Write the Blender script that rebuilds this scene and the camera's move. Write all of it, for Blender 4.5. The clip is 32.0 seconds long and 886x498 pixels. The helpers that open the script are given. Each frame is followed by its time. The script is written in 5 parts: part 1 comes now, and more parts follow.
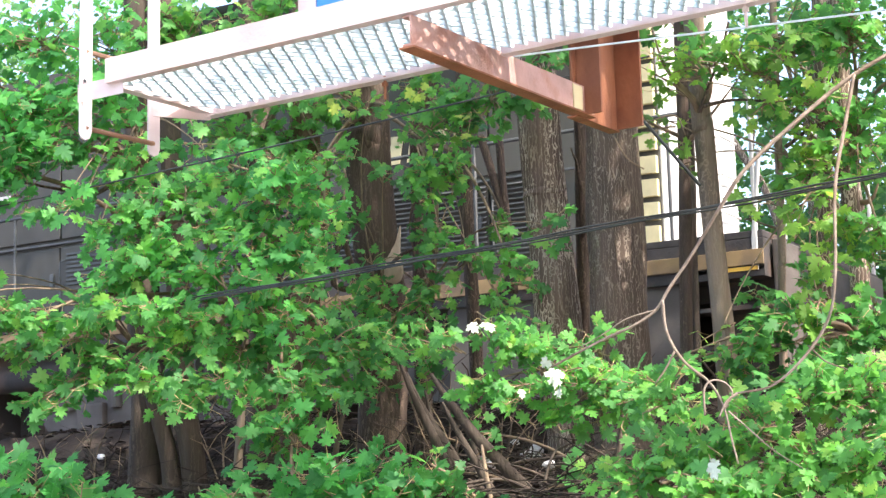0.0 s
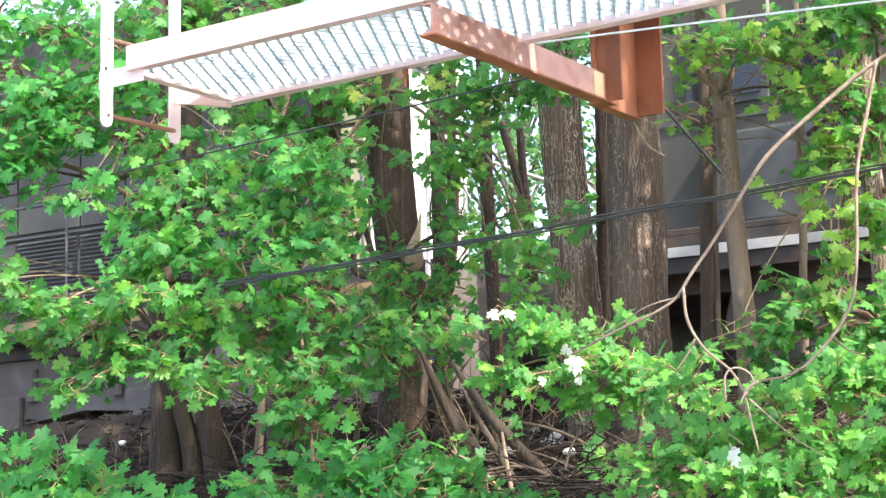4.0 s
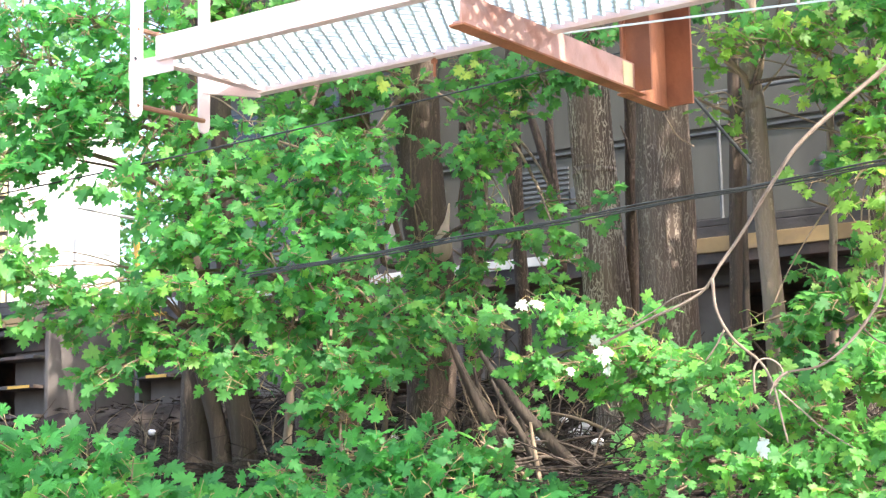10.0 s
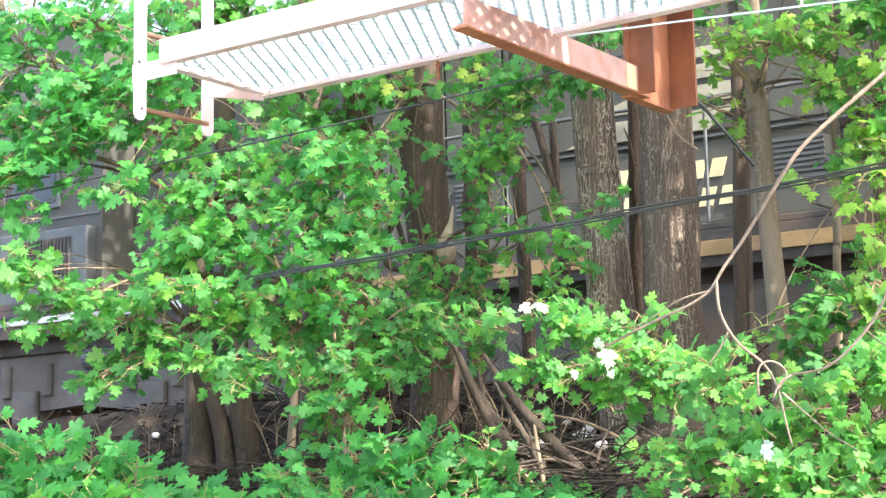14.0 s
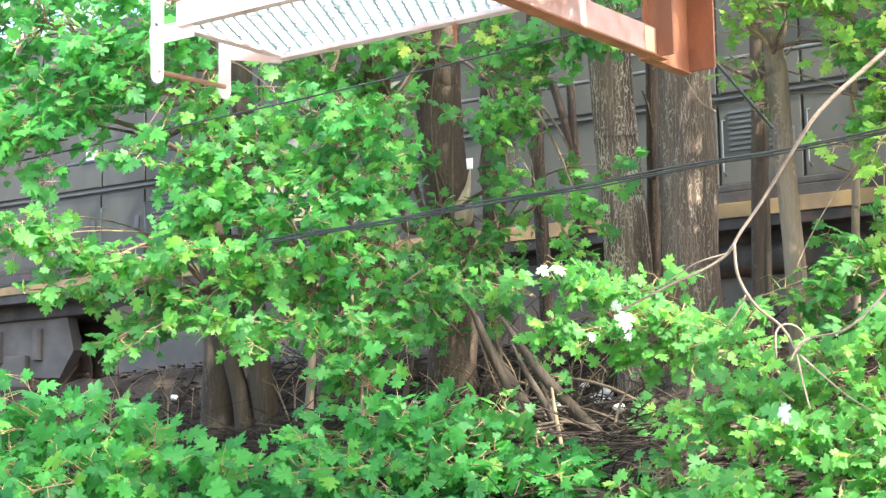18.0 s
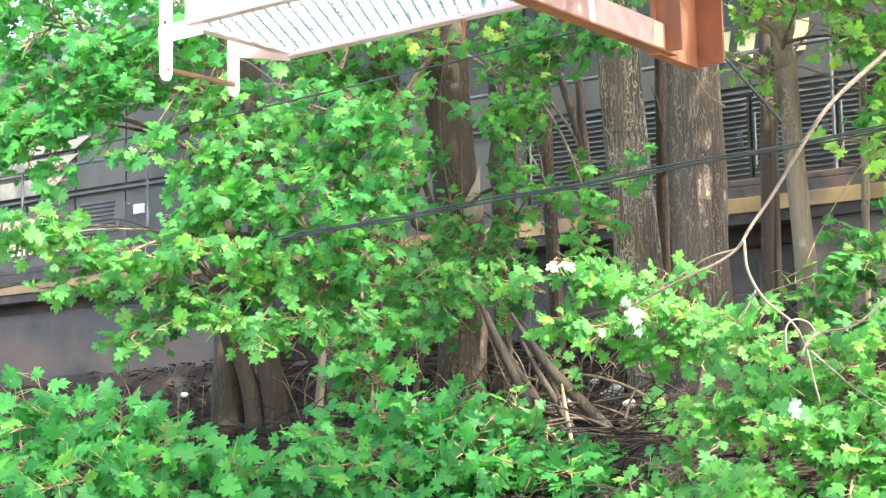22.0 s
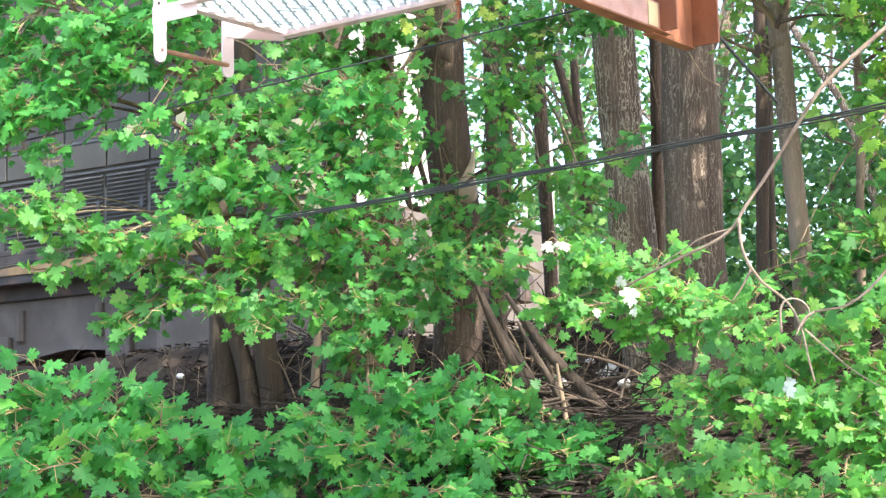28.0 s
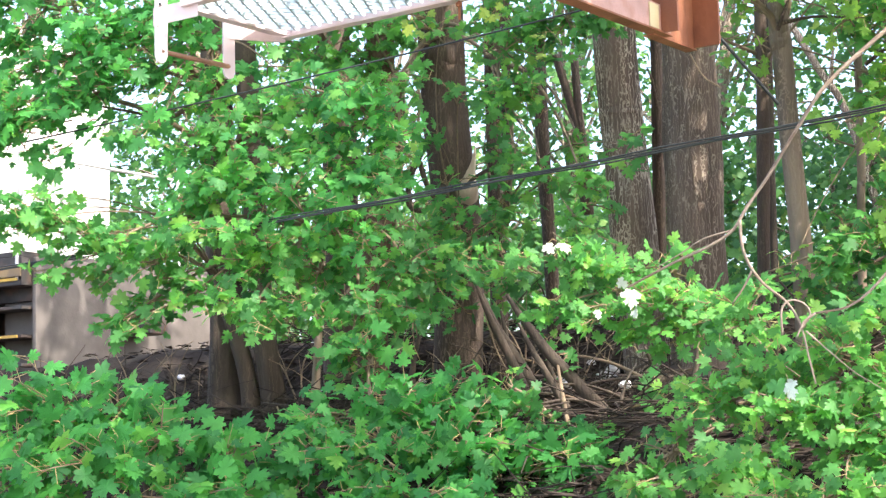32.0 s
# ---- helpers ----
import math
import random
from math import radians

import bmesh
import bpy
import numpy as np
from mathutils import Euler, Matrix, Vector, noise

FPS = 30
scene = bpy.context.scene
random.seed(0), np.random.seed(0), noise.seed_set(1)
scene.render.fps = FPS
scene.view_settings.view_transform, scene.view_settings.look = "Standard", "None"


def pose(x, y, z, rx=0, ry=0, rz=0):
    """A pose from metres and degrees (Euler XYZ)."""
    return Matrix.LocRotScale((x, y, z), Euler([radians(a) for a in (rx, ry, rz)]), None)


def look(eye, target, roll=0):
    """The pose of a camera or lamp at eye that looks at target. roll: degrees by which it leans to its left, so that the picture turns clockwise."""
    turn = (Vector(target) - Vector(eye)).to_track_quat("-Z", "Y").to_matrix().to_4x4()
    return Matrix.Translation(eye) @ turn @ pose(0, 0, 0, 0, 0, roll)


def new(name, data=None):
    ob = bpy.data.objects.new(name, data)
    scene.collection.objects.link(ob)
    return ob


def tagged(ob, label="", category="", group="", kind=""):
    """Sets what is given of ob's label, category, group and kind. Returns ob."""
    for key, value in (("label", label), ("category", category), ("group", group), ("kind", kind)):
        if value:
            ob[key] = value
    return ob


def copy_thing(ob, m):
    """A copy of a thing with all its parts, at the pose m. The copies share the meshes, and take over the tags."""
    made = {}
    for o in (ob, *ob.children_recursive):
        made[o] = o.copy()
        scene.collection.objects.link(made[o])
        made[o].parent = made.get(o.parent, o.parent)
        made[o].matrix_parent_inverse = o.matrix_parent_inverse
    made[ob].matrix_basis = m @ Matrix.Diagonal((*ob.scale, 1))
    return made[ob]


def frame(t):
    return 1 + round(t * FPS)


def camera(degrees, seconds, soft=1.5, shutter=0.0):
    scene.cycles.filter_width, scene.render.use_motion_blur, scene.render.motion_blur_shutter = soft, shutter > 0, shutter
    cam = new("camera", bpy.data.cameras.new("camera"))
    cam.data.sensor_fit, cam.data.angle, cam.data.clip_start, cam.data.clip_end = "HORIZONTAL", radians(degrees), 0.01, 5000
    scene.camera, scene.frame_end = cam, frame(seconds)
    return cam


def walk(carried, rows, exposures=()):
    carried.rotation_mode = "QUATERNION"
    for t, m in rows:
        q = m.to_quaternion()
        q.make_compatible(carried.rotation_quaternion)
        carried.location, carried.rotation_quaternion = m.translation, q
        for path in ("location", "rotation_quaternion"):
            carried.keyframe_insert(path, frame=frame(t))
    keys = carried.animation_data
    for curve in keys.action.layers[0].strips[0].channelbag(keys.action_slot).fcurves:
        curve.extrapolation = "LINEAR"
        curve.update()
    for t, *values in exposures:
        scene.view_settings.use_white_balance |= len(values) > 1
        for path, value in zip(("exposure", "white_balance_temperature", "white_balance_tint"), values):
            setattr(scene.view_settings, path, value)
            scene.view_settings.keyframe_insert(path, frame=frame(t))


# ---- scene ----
# A shady railway bank behind a billboard catwalk; two diesel engines roll past.
EYE = (0.0, 0.0, 1.6)


def aim(yaw, pitch, roll):
    """The hand-held camera's pose: degrees to the right, up, and of lean."""
    a, b = radians(yaw), radians(pitch)
    way = Vector((math.sin(a) * math.cos(b), math.cos(a) * math.cos(b), math.sin(b)))
    return look(EYE, Vector(EYE) + way, roll)


cam = camera(29.292, 32.0, soft=1.4)
walk(cam, [
    (0.0, aim(0.001, 9.632, -1.592)),
    (0.5, aim(0.127, 9.531, -1.626)),
    (1.0, aim(0.092, 9.445, -1.626)),
    (1.5, aim(-0.053, 9.383, -1.565)),
    (2.0, aim(-0.253, 9.323, -1.499)),
    (2.5, aim(-0.423, 9.310, -1.387)),
    (3.0, aim(-0.557, 9.277, -1.336)),
    (3.5, aim(-0.633, 9.247, -1.397)),
    (5.5, aim(-0.990, 9.032, -1.416)),
    (6.0, aim(-1.104, 8.924, -1.434)),
    (6.5, aim(-1.205, 8.903, -1.512)),
    (7.0, aim(-1.299, 8.902, -1.565)),
    (7.5, aim(-1.385, 8.913, -1.459)),
    (8.0, aim(-1.456, 8.913, -1.325)),
    (8.5, aim(-1.532, 8.930, -1.250)),
    (9.0, aim(-1.597, 8.908, -1.281)),
    (9.5, aim(-1.653, 8.886, -1.262)),
    (10.0, aim(-1.697, 8.910, -1.200)),
    (10.5, aim(-1.698, 8.920, -1.189)),
    (11.0, aim(-1.696, 8.930, -1.215)),
    (11.5, aim(-1.680, 8.954, -1.267)),
    (12.0, aim(-1.687, 8.980, -1.308)),
    (12.5, aim(-1.672, 9.027, -1.347)),
    (13.0, aim(-1.700, 9.054, -1.285)),
    (13.5, aim(-1.790, 9.059, -1.273)),
    (14.0, aim(-1.819, 9.007, -1.225)),
    (14.5, aim(-1.867, 8.945, -1.195)),
    (16.5, aim(-2.099, 8.224, -1.060)),
    (17.0, aim(-2.195, 8.021, -1.140)),
    (17.5, aim(-2.306, 7.874, -1.173)),
    (18.0, aim(-2.443, 7.763, -1.152)),
    (18.5, aim(-2.569, 7.716, -1.185)),
    (19.0, aim(-2.665, 7.682, -1.144)),
    (19.5, aim(-2.746, 7.671, -1.214)),
    (20.0, aim(-2.809, 7.652, -1.247)),
    (20.5, aim(-2.745, 7.651, -1.275)),
    (21.0, aim(-2.710, 7.660, -1.345)),
    (21.5, aim(-2.693, 7.656, -1.393)),
    (22.0, aim(-2.768, 7.656, -1.366)),
    (22.5, aim(-2.818, 7.592, -1.278)),
    (23.0, aim(-2.909, 7.483, -1.276)),
    (23.5, aim(-3.042, 7.357, -1.366)),
    (24.0, aim(-3.131, 7.309, -1.377)),
    (24.5, aim(-3.222, 7.294, -1.309)),
    (25.0, aim(-3.207, 7.231, -1.348)),
    (25.5, aim(-3.127, 7.187, -1.410)),
    (27.5, aim(-2.727, 6.984, -1.536)),
    (28.0, aim(-2.616, 6.987, -1.527)),
    (28.5, aim(-2.516, 7.011, -1.394)),
    (29.0, aim(-2.406, 6.970, -1.430)),
    (29.5, aim(-2.348, 6.925, -1.651)),
    (30.0, aim(-2.327, 6.905, -1.703)),
    (30.5, aim(-2.337, 6.940, -1.568)),
    (31.0, aim(-2.429, 6.948, -1.549)),
    (31.5, aim(-2.509, 6.990, -1.526)),
    (32.0, aim(-2.646, 7.035, -1.506)),
], exposures=[(0, 2.31, 6500, 14), (1, 2.15, 6500, 14), (2, 2.39, 6500, 14), (6, 2.47, 6500, 13), (13, 2.79, 6500, 11), (17, 2.87, 6500, 6), (25, 2.91, 6500, 6), (28, 2.52, 6500, 11), (32, 2.41, 6500, 12)])

# ---- light ----
SUN_AZ, SUN_EL = 132.0, 50.0          # compass bearing of the sun (0 is +y, clockwise) and its height
world = bpy.data.worlds.new("sky")
scene.world = world
world.use_nodes = True
wn = world.node_tree.nodes
sky = wn.new("ShaderNodeTexSky")
sky.sky_type, sky.sun_disc = "NISHITA", False
sky.sun_elevation, sky.sun_rotation = radians(SUN_EL), radians(SUN_AZ)
sky.air_density, sky.dust_density = 1.0, 3.5
wn["Background"].inputs[1].default_value = 0.15
world.node_tree.links.new(sky.outputs[0], wn["Background"].inputs[0])
sun = new("sun", bpy.data.lights.new("sun", "SUN"))
sun.data.energy, sun.data.angle, sun.data.color = 2.15, radians(0.6), (1.0, 0.95, 0.86)
az, el = radians(SUN_AZ), radians(SUN_EL)
sun_from = Vector((math.sin(az) * math.cos(el), math.cos(az) * math.cos(el), math.sin(el)))
sun.matrix_world = look(sun_from * 50, (0, 0, 0))


# ---- materials ----
def material(name, base, rough=0.6, metal=0.0, scale=8.0, vary=0.25, bump=0.2, bump_scale=60.0, stain=None, stain_scale=2.0, stain_amount=0.5, island=0.0, thing=0.0, stretch=(1, 1, 1), spec=0.5):
    m = bpy.data.materials.new(name)
    m.use_nodes = True
    n, l = m.node_tree.nodes, m.node_tree.links
    b = n["Principled BSDF"]
    b.inputs["Roughness"].default_value = rough
    b.inputs["Metallic"].default_value = metal
    b.inputs["Specular IOR Level"].default_value = spec
    tc = n.new("ShaderNodeTexCoord")
    mp = n.new("ShaderNodeMapping")
    mp.inputs["Scale"].default_value = stretch
    l.new(tc.outputs["Object"], mp.inputs[0])
    no = n.new("ShaderNodeTexNoise")
    no.inputs["Scale"].default_value, no.inputs["Detail"].default_value = scale, 6
    l.new(mp.outputs[0], no.inputs["Vector"])
    ramp = n.new("ShaderNodeMapRange")
    ramp.inputs[1].default_value, ramp.inputs[2].default_value = 0.3, 0.7
    ramp.inputs[3].default_value, ramp.inputs[4].default_value = 1 - vary, 1 + vary
    l.new(no.outputs[0], ramp.inputs[0])
    col = n.new("ShaderNodeMix")
    col.data_type, col.blend_type = "RGBA", "MULTIPLY"
    col.inputs[0].default_value = 1
    col.inputs[6].default_value = (*base, 1)
    l.new(ramp.outputs[0], col.inputs[7])
    out = col.outputs[2]
    if stain:
        ns = n.new("ShaderNodeTexNoise")
        ns.inputs["Scale"].default_value, ns.inputs["Detail"].default_value = stain_scale, 8
        l.new(mp.outputs[0], ns.inputs["Vector"])
        sr = n.new("ShaderNodeMapRange")
        sr.inputs[1].default_value, sr.inputs[2].default_value = 0.5, 0.62
        sr.inputs[4].default_value = stain_amount
        l.new(ns.outputs[0], sr.inputs[0])
        mx = n.new("ShaderNodeMix")
        mx.data_type = "RGBA"
        l.new(sr.outputs[0], mx.inputs[0])
        l.new(out, mx.inputs[6])
        mx.inputs[7].default_value = (*stain, 1)
        out = mx.outputs[2]
    if island or thing:
        src = n.new("ShaderNodeNewGeometry").outputs["Random Per Island"] if island else n.new("ShaderNodeObjectInfo").outputs["Random"]
        hs = n.new("ShaderNodeHueSaturation")
        vr = n.new("ShaderNodeMapRange")
        amount = island or thing
        vr.inputs[3].default_value, vr.inputs[4].default_value = 1 - amount, 1 + amount
        l.new(src, vr.inputs[0])
        l.new(vr.outputs[0], hs.inputs["Value"])
        l.new(out, hs.inputs["Color"])
        out = hs.outputs[0]
    l.new(out, b.inputs["Base Color"])
    if bump:
        nb = n.new("ShaderNodeTexNoise")
        nb.inputs["Scale"].default_value, nb.inputs["Detail"].default_value = bump_scale, 5
        l.new(mp.outputs[0], nb.inputs["Vector"])
        bp = n.new("ShaderNodeBump")
        bp.inputs["Strength"].default_value, bp.inputs["Distance"].default_value = bump, 0.01
        l.new(nb.outputs[0], bp.inputs["Height"])
        l.new(bp.outputs[0], b.inputs["Normal"])
    return m


def leaf_material(name, base, warm, per_object=False):
    """Green leaf: glossy skin over a sheet that lets light through; each leaf has its own green."""
    m = bpy.data.materials.new(name)
    m.use_nodes = True
    n, l = m.node_tree.nodes, m.node_tree.links
    b, out = n["Principled BSDF"], n["Material Output"]
    b.inputs["Roughness"].default_value = 0.5
    b.inputs["Specular IOR Level"].default_value = 0.4
    rnd = n.new("ShaderNodeObjectInfo").outputs["Random"] if per_object else n.new("ShaderNodeNewGeometry").outputs["Random Per Island"]
    cr = n.new("ShaderNodeValToRGB")
    cr.color_ramp.elements[0].color = (base[0] * 0.55, base[1] * 0.62, base[2] * 0.8, 1)
    cr.color_ramp.elements[1].color = (*warm, 1)
    e = cr.color_ramp.elements.new(0.55)
    e.color = (*base, 1)
    e = cr.color_ramp.elements.new(0.88)
    e.color = (base[0] * 1.3, base[1] * 1.2, base[2], 1)
    l.new(rnd, cr.inputs[0])
    tc = n.new("ShaderNodeTexCoord")
    no = n.new("ShaderNodeTexNoise")
    no.inputs["Scale"].default_value = 25
    l.new(tc.outputs["Object"], no.inputs["Vector"])
    hs = n.new("ShaderNodeHueSaturation")
    mr = n.new("ShaderNodeMapRange")
    mr.inputs[3].default_value, mr.inputs[4].default_value = 0.75, 1.25
    l.new(no.outputs[0], mr.inputs[0])
    l.new(mr.outputs[0], hs.inputs["Value"])
    l.new(cr.outputs[0], hs.inputs["Color"])
    l.new(hs.outputs[0], b.inputs["Base Color"])
    tr = n.new("ShaderNodeBsdfTranslucent")
    h2 = n.new("ShaderNodeHueSaturation")
    h2.inputs["Hue"].default_value, h2.inputs["Value"].default_value = 0.49, 1.75
    l.new(hs.outputs[0], h2.inputs["Color"])
    l.new(h2.outputs[0], tr.inputs[0])
    mix = n.new("ShaderNodeMixShader")
    mix.inputs[0].default_value = 0.5
    l.new(b.outputs[0], mix.inputs[1])
    l.new(tr.outputs[0], mix.inputs[2])
    l.new(mix.outputs[0], out.inputs[0])
    return m


def bark_material(name, base, vein, width=0.1, density=16.0):
    """Grey-brown bark with long pale furrow lines that join and part."""
    m = material(name, base, 0.9, 0, 5, 0.35, 0.0, stretch=(1, 1, 0.25), spec=0.2)
    n, l = m.node_tree.nodes, m.node_tree.links
    b = n["Principled BSDF"]
    tc = n.new("ShaderNodeTexCoord")
    warp = n.new("ShaderNodeTexNoise")
    warp.inputs["Scale"].default_value = 24
    l.new(tc.outputs["Object"], warp.inputs["Vector"])
    ma = n.new("ShaderNodeVectorMath")
    ma.operation = "MULTIPLY_ADD"
    ma.inputs[1].default_value = (0.035, 0.035, 0.035)
    l.new(warp.outputs[1], ma.inputs[0])
    l.new(tc.outputs["Object"], ma.inputs[2])
    mp = n.new("ShaderNodeMapping")
    mp.inputs["Scale"].default_value = (1, 1, 0.055)
    l.new(ma.outputs[0], mp.inputs[0])
    vo = n.new("ShaderNodeTexVoronoi")
    vo.feature = "DISTANCE_TO_EDGE"
    vo.inputs["Scale"].default_value = density
    l.new(mp.outputs[0], vo.inputs["Vector"])
    mr = n.new("ShaderNodeMapRange")
    mr.inputs[1].default_value, mr.inputs[2].default_value = width * 0.35, width
    mr.inputs[3].default_value, mr.inputs[4].default_value = 0.95, 0.0
    l.new(vo.outputs["Distance"], mr.inputs[0])
    patch = n.new("ShaderNodeTexNoise")
    patch.inputs["Scale"].default_value = 5.0
    band = n.new("ShaderNodeMapping")
    band.inputs["Scale"].default_value = (1, 1, 0.12)
    l.new(tc.outputs["Object"], band.inputs[0])
    l.new(band.outputs[0], patch.inputs["Vector"])
    pr = n.new("ShaderNodeMapRange")
    pr.inputs[1].default_value, pr.inputs[2].default_value = 0.36, 0.54
    pr.inputs[3].default_value = 0.2
    l.new(patch.outputs[0], pr.inputs[0])
    mu = n.new("ShaderNodeMath")
    mu.operation = "MULTIPLY"
    l.new(mr.outputs[0], mu.inputs[0])
    l.new(pr.outputs[0], mu.inputs[1])
    mx = n.new("ShaderNodeMix")
    mx.data_type = "RGBA"
    l.new(mu.outputs[0], mx.inputs[0])
    old = b.inputs["Base Color"].links[0].from_socket
    l.new(old, mx.inputs[6])
    mx.inputs[7].default_value = (*vein, 1)
    l.new(mx.outputs[2], b.inputs["Base Color"])
    bp = n.new("ShaderNodeBump")
    bp.inputs["Strength"].default_value, bp.inputs["Distance"].default_value = 0.5, 0.015
    l.new(vo.outputs["Distance"], bp.inputs["Height"])
    l.new(bp.outputs[0], b.inputs["Normal"])
    return m


BARK = bark_material("furrowed bark", (0.16, 0.116, 0.088), (0.62, 0.52, 0.4), 0.075, 44)
BARK_TALL = bark_material("dark furrowed bark", (0.135, 0.098, 0.075), (0.34, 0.275, 0.21), 0.045, 46)
BARK_RED = bark_material("reddish brown bark", (0.12, 0.075, 0.05), (0.17, 0.115, 0.08), 0.05, 30)
BARK_MID = bark_material("plain brown bark", (0.078, 0.06, 0.046), (0.115, 0.09, 0.066), 0.05, 30)
WOOD = material("torn pale heartwood", (0.56, 0.42, 0.3), 0.8, 0, 9, 0.3, 0.5, 60, (0.36, 0.24, 0.16), 8, 0.6, stretch=(1, 1, 0.25))
BARK_DARK = bark_material("dark brown bark", (0.092, 0.066, 0.05), (0.19, 0.14, 0.1), 0.06, 46)
BARK_LIGHT = bark_material("smooth light bark", (0.235, 0.18, 0.13), (0.29, 0.225, 0.165), 0.04, 30)
TWIG = material("grey brown twig bark", (0.23, 0.168, 0.11), 0.8, 0, 12, 0.35, 0.4, 80, spec=0.2)
VINE = material("pale bare vine bark", (0.26, 0.205, 0.16), 0.75, 0, 14, 0.3, 0.4, 90, (0.17, 0.125, 0.085), 9, 0.7, spec=0.2)
STALK = material("reddish leaf stalk", (0.42, 0.3, 0.14), 0.6, 0, 20, 0.2, 0, spec=0.3)
DEAD = material("dry dead brush", (0.05, 0.039, 0.032), 0.9, 0, 4, 0.4, 0.2, 60, island=0.6, spec=0.1)
STICK = material("bleached dead stick", (0.105, 0.08, 0.064), 0.85, 0, 9, 0.4, 0.3, 70, thing=0.6, spec=0.1)
LEAF = leaf_material("maple leaf green", (0.08, 0.275, 0.058), (0.2, 0.38, 0.068))
# Darker leaf copy for the low shrubs; their shade is put into the colour.
LEAF_SHADED = leaf_material("shaded shrub leaf", (0.058, 0.265, 0.052), (0.155, 0.37, 0.06))
LEAF_SHADED_ONE = leaf_material("broad shaded shrub leaf", (0.058, 0.265, 0.052), (0.155, 0.37, 0.06), True)
# Lighter copy of LEAF; the colour makes up for missing light on boughs.
LEAF_BRIGHT = leaf_material("brightened maple leaf", (0.112, 0.34, 0.068), (0.26, 0.45, 0.08))
LEAF_ONE = leaf_material("broad maple leaf", (0.1, 0.325, 0.066), (0.24, 0.44, 0.075), True)
# Lighter, yellower leaf copy; light from behind is painted into it.
LEAF_BACKLIT = leaf_material("backlit bough leaf", (0.2, 0.4, 0.06), (0.45, 0.55, 0.1))
LEAF_BLUE = leaf_material("cool green maple leaf", (0.082, 0.325, 0.07), (0.2, 0.43, 0.085))
# Sapling leaves, lighter than LEAF: sunlight is mixed into their colour.
LEAF_SUNLIT = leaf_material("sunlit sapling leaf", (0.112, 0.335, 0.07), (0.26, 0.44, 0.085))
LEAF_SUNLIT_ONE = leaf_material("broad sunlit sapling leaf", (0.112, 0.335, 0.07), (0.26, 0.44, 0.085), True)
LEAF_FAR = leaf_material("distant foliage", (0.068, 0.19, 0.046), (0.2, 0.3, 0.065))
# White base colour stands in for glare of full sun on green leaves.
LEAF_GLARE = material("leaf with sun glare painted white", (0.52, 0.58, 0.44), 0.5, 0, 20, 0.1, 0)
# Bright yellow-green holds the light that would shine through these leaves.
LEAF_BACKLIT_YELLOW = leaf_material("yellow green leaf", (0.34, 0.46, 0.07), (0.5, 0.55, 0.12), True)
SOIL = material("dark leaf litter soil", (0.035, 0.026, 0.02), 0.95, 0, 3, 0.5, 0.9, 30, (0.07, 0.052, 0.037), 1.3, 0.6, spec=0.1)
STONE = material("grey ballast stone", (0.3, 0.27, 0.25), 0.9, 0, 10, 0.4, 0.4, 40, island=0.4)
# For an unseen reflector sheet; pale to throw light up at the catwalk.
BOUNCE = material("pale dry gravel", (0.42, 0.4, 0.37), 0.9, 0, 6, 0.25, 0.6, 40, (0.3, 0.28, 0.25), 1.5, 0.5)
# Near-white, to stand in for patches of sun on the bank.
PALE = material("white of sunlit patches", (0.75, 0.7, 0.66), 0.8, 0, 10, 0.2, 0.2, 40)
WHITE_STEEL = material("chalky white painted steel", (0.6, 0.5, 0.48), 0.5, 0, 6, 0.08, 0.15, 70, (0.55, 0.34, 0.24), 4, 0.35)
MESH_STEEL = material("galvanised expanded steel", (0.58, 0.7, 0.73), 0.5, 0.0, 20, 0.12, 0.2, 90)
RUST = material("rust red primed steel", (0.27, 0.105, 0.05), 0.65, 0.1, 5, 0.3, 0.35, 60, (0.17, 0.06, 0.03), 6, 0.7, stretch=(1, 1, 0.5))
BARE = material("brown worn steel", (0.3, 0.17, 0.1), 0.6, 0.1, 8, 0.3, 0.3, 70, (0.2, 0.1, 0.06), 6, 0.6)
PINK_STEEL = material("faded red painted steel", (0.44, 0.27, 0.23), 0.6, 0.05, 5, 0.22, 0.3, 70, (0.33, 0.14, 0.09), 7, 0.6)
BLUE = material("sky blue printed vinyl", (0.04, 0.22, 0.62), 0.4, 0, 3, 0.1, 0.05, 20)
SHEATH = material("black cable sheath", (0.028, 0.032, 0.03), 0.5, 0, 30, 0.2, 0.1, 90)
LOCO = material("dusty black engine paint", (0.086, 0.082, 0.071), 0.62, 0, 1.6, 0.3, 0.08, 50, (0.064, 0.059, 0.052), 1.2, 0.4, stretch=(1, 1, 0.35), spec=0.3)
LOCO_DARK = material("grimy underframe steel", (0.05, 0.043, 0.04), 0.75, 0, 4, 0.4, 0.3, 40, (0.14, 0.085, 0.06), 3, 0.6)
LOCO_DUST = material("dust covered truck steel", (0.115, 0.098, 0.086), 0.8, 0, 3, 0.3, 0.2, 40, (0.085, 0.07, 0.06), 2, 0.6)
LOCO_TANK = material("dusty fuel tank steel", (0.085, 0.074, 0.066), 0.7, 0, 2, 0.3, 0.15, 30, (0.17, 0.11, 0.075), 1.1, 0.7)
GRILLE = material("grey louvre steel", (0.09, 0.092, 0.092), 0.5, 0.1, 5, 0.25, 0.1, 60)
CREAM = material("cream reflective marking", (0.6, 0.53, 0.31), 0.5, 0, 6, 0.12, 0, 10)
EMBLEM = material("faded cream emblem paint", (0.36, 0.33, 0.24), 0.55, 0, 2.5, 0.25, 0.05, 30, (0.12, 0.11, 0.1), 2.2, 0.8)
YELLOW = material("yellow safety paint", (0.6, 0.36, 0.05), 0.5, 0, 6, 0.2, 0.1, 50, (0.4, 0.22, 0.06), 4, 0.5)
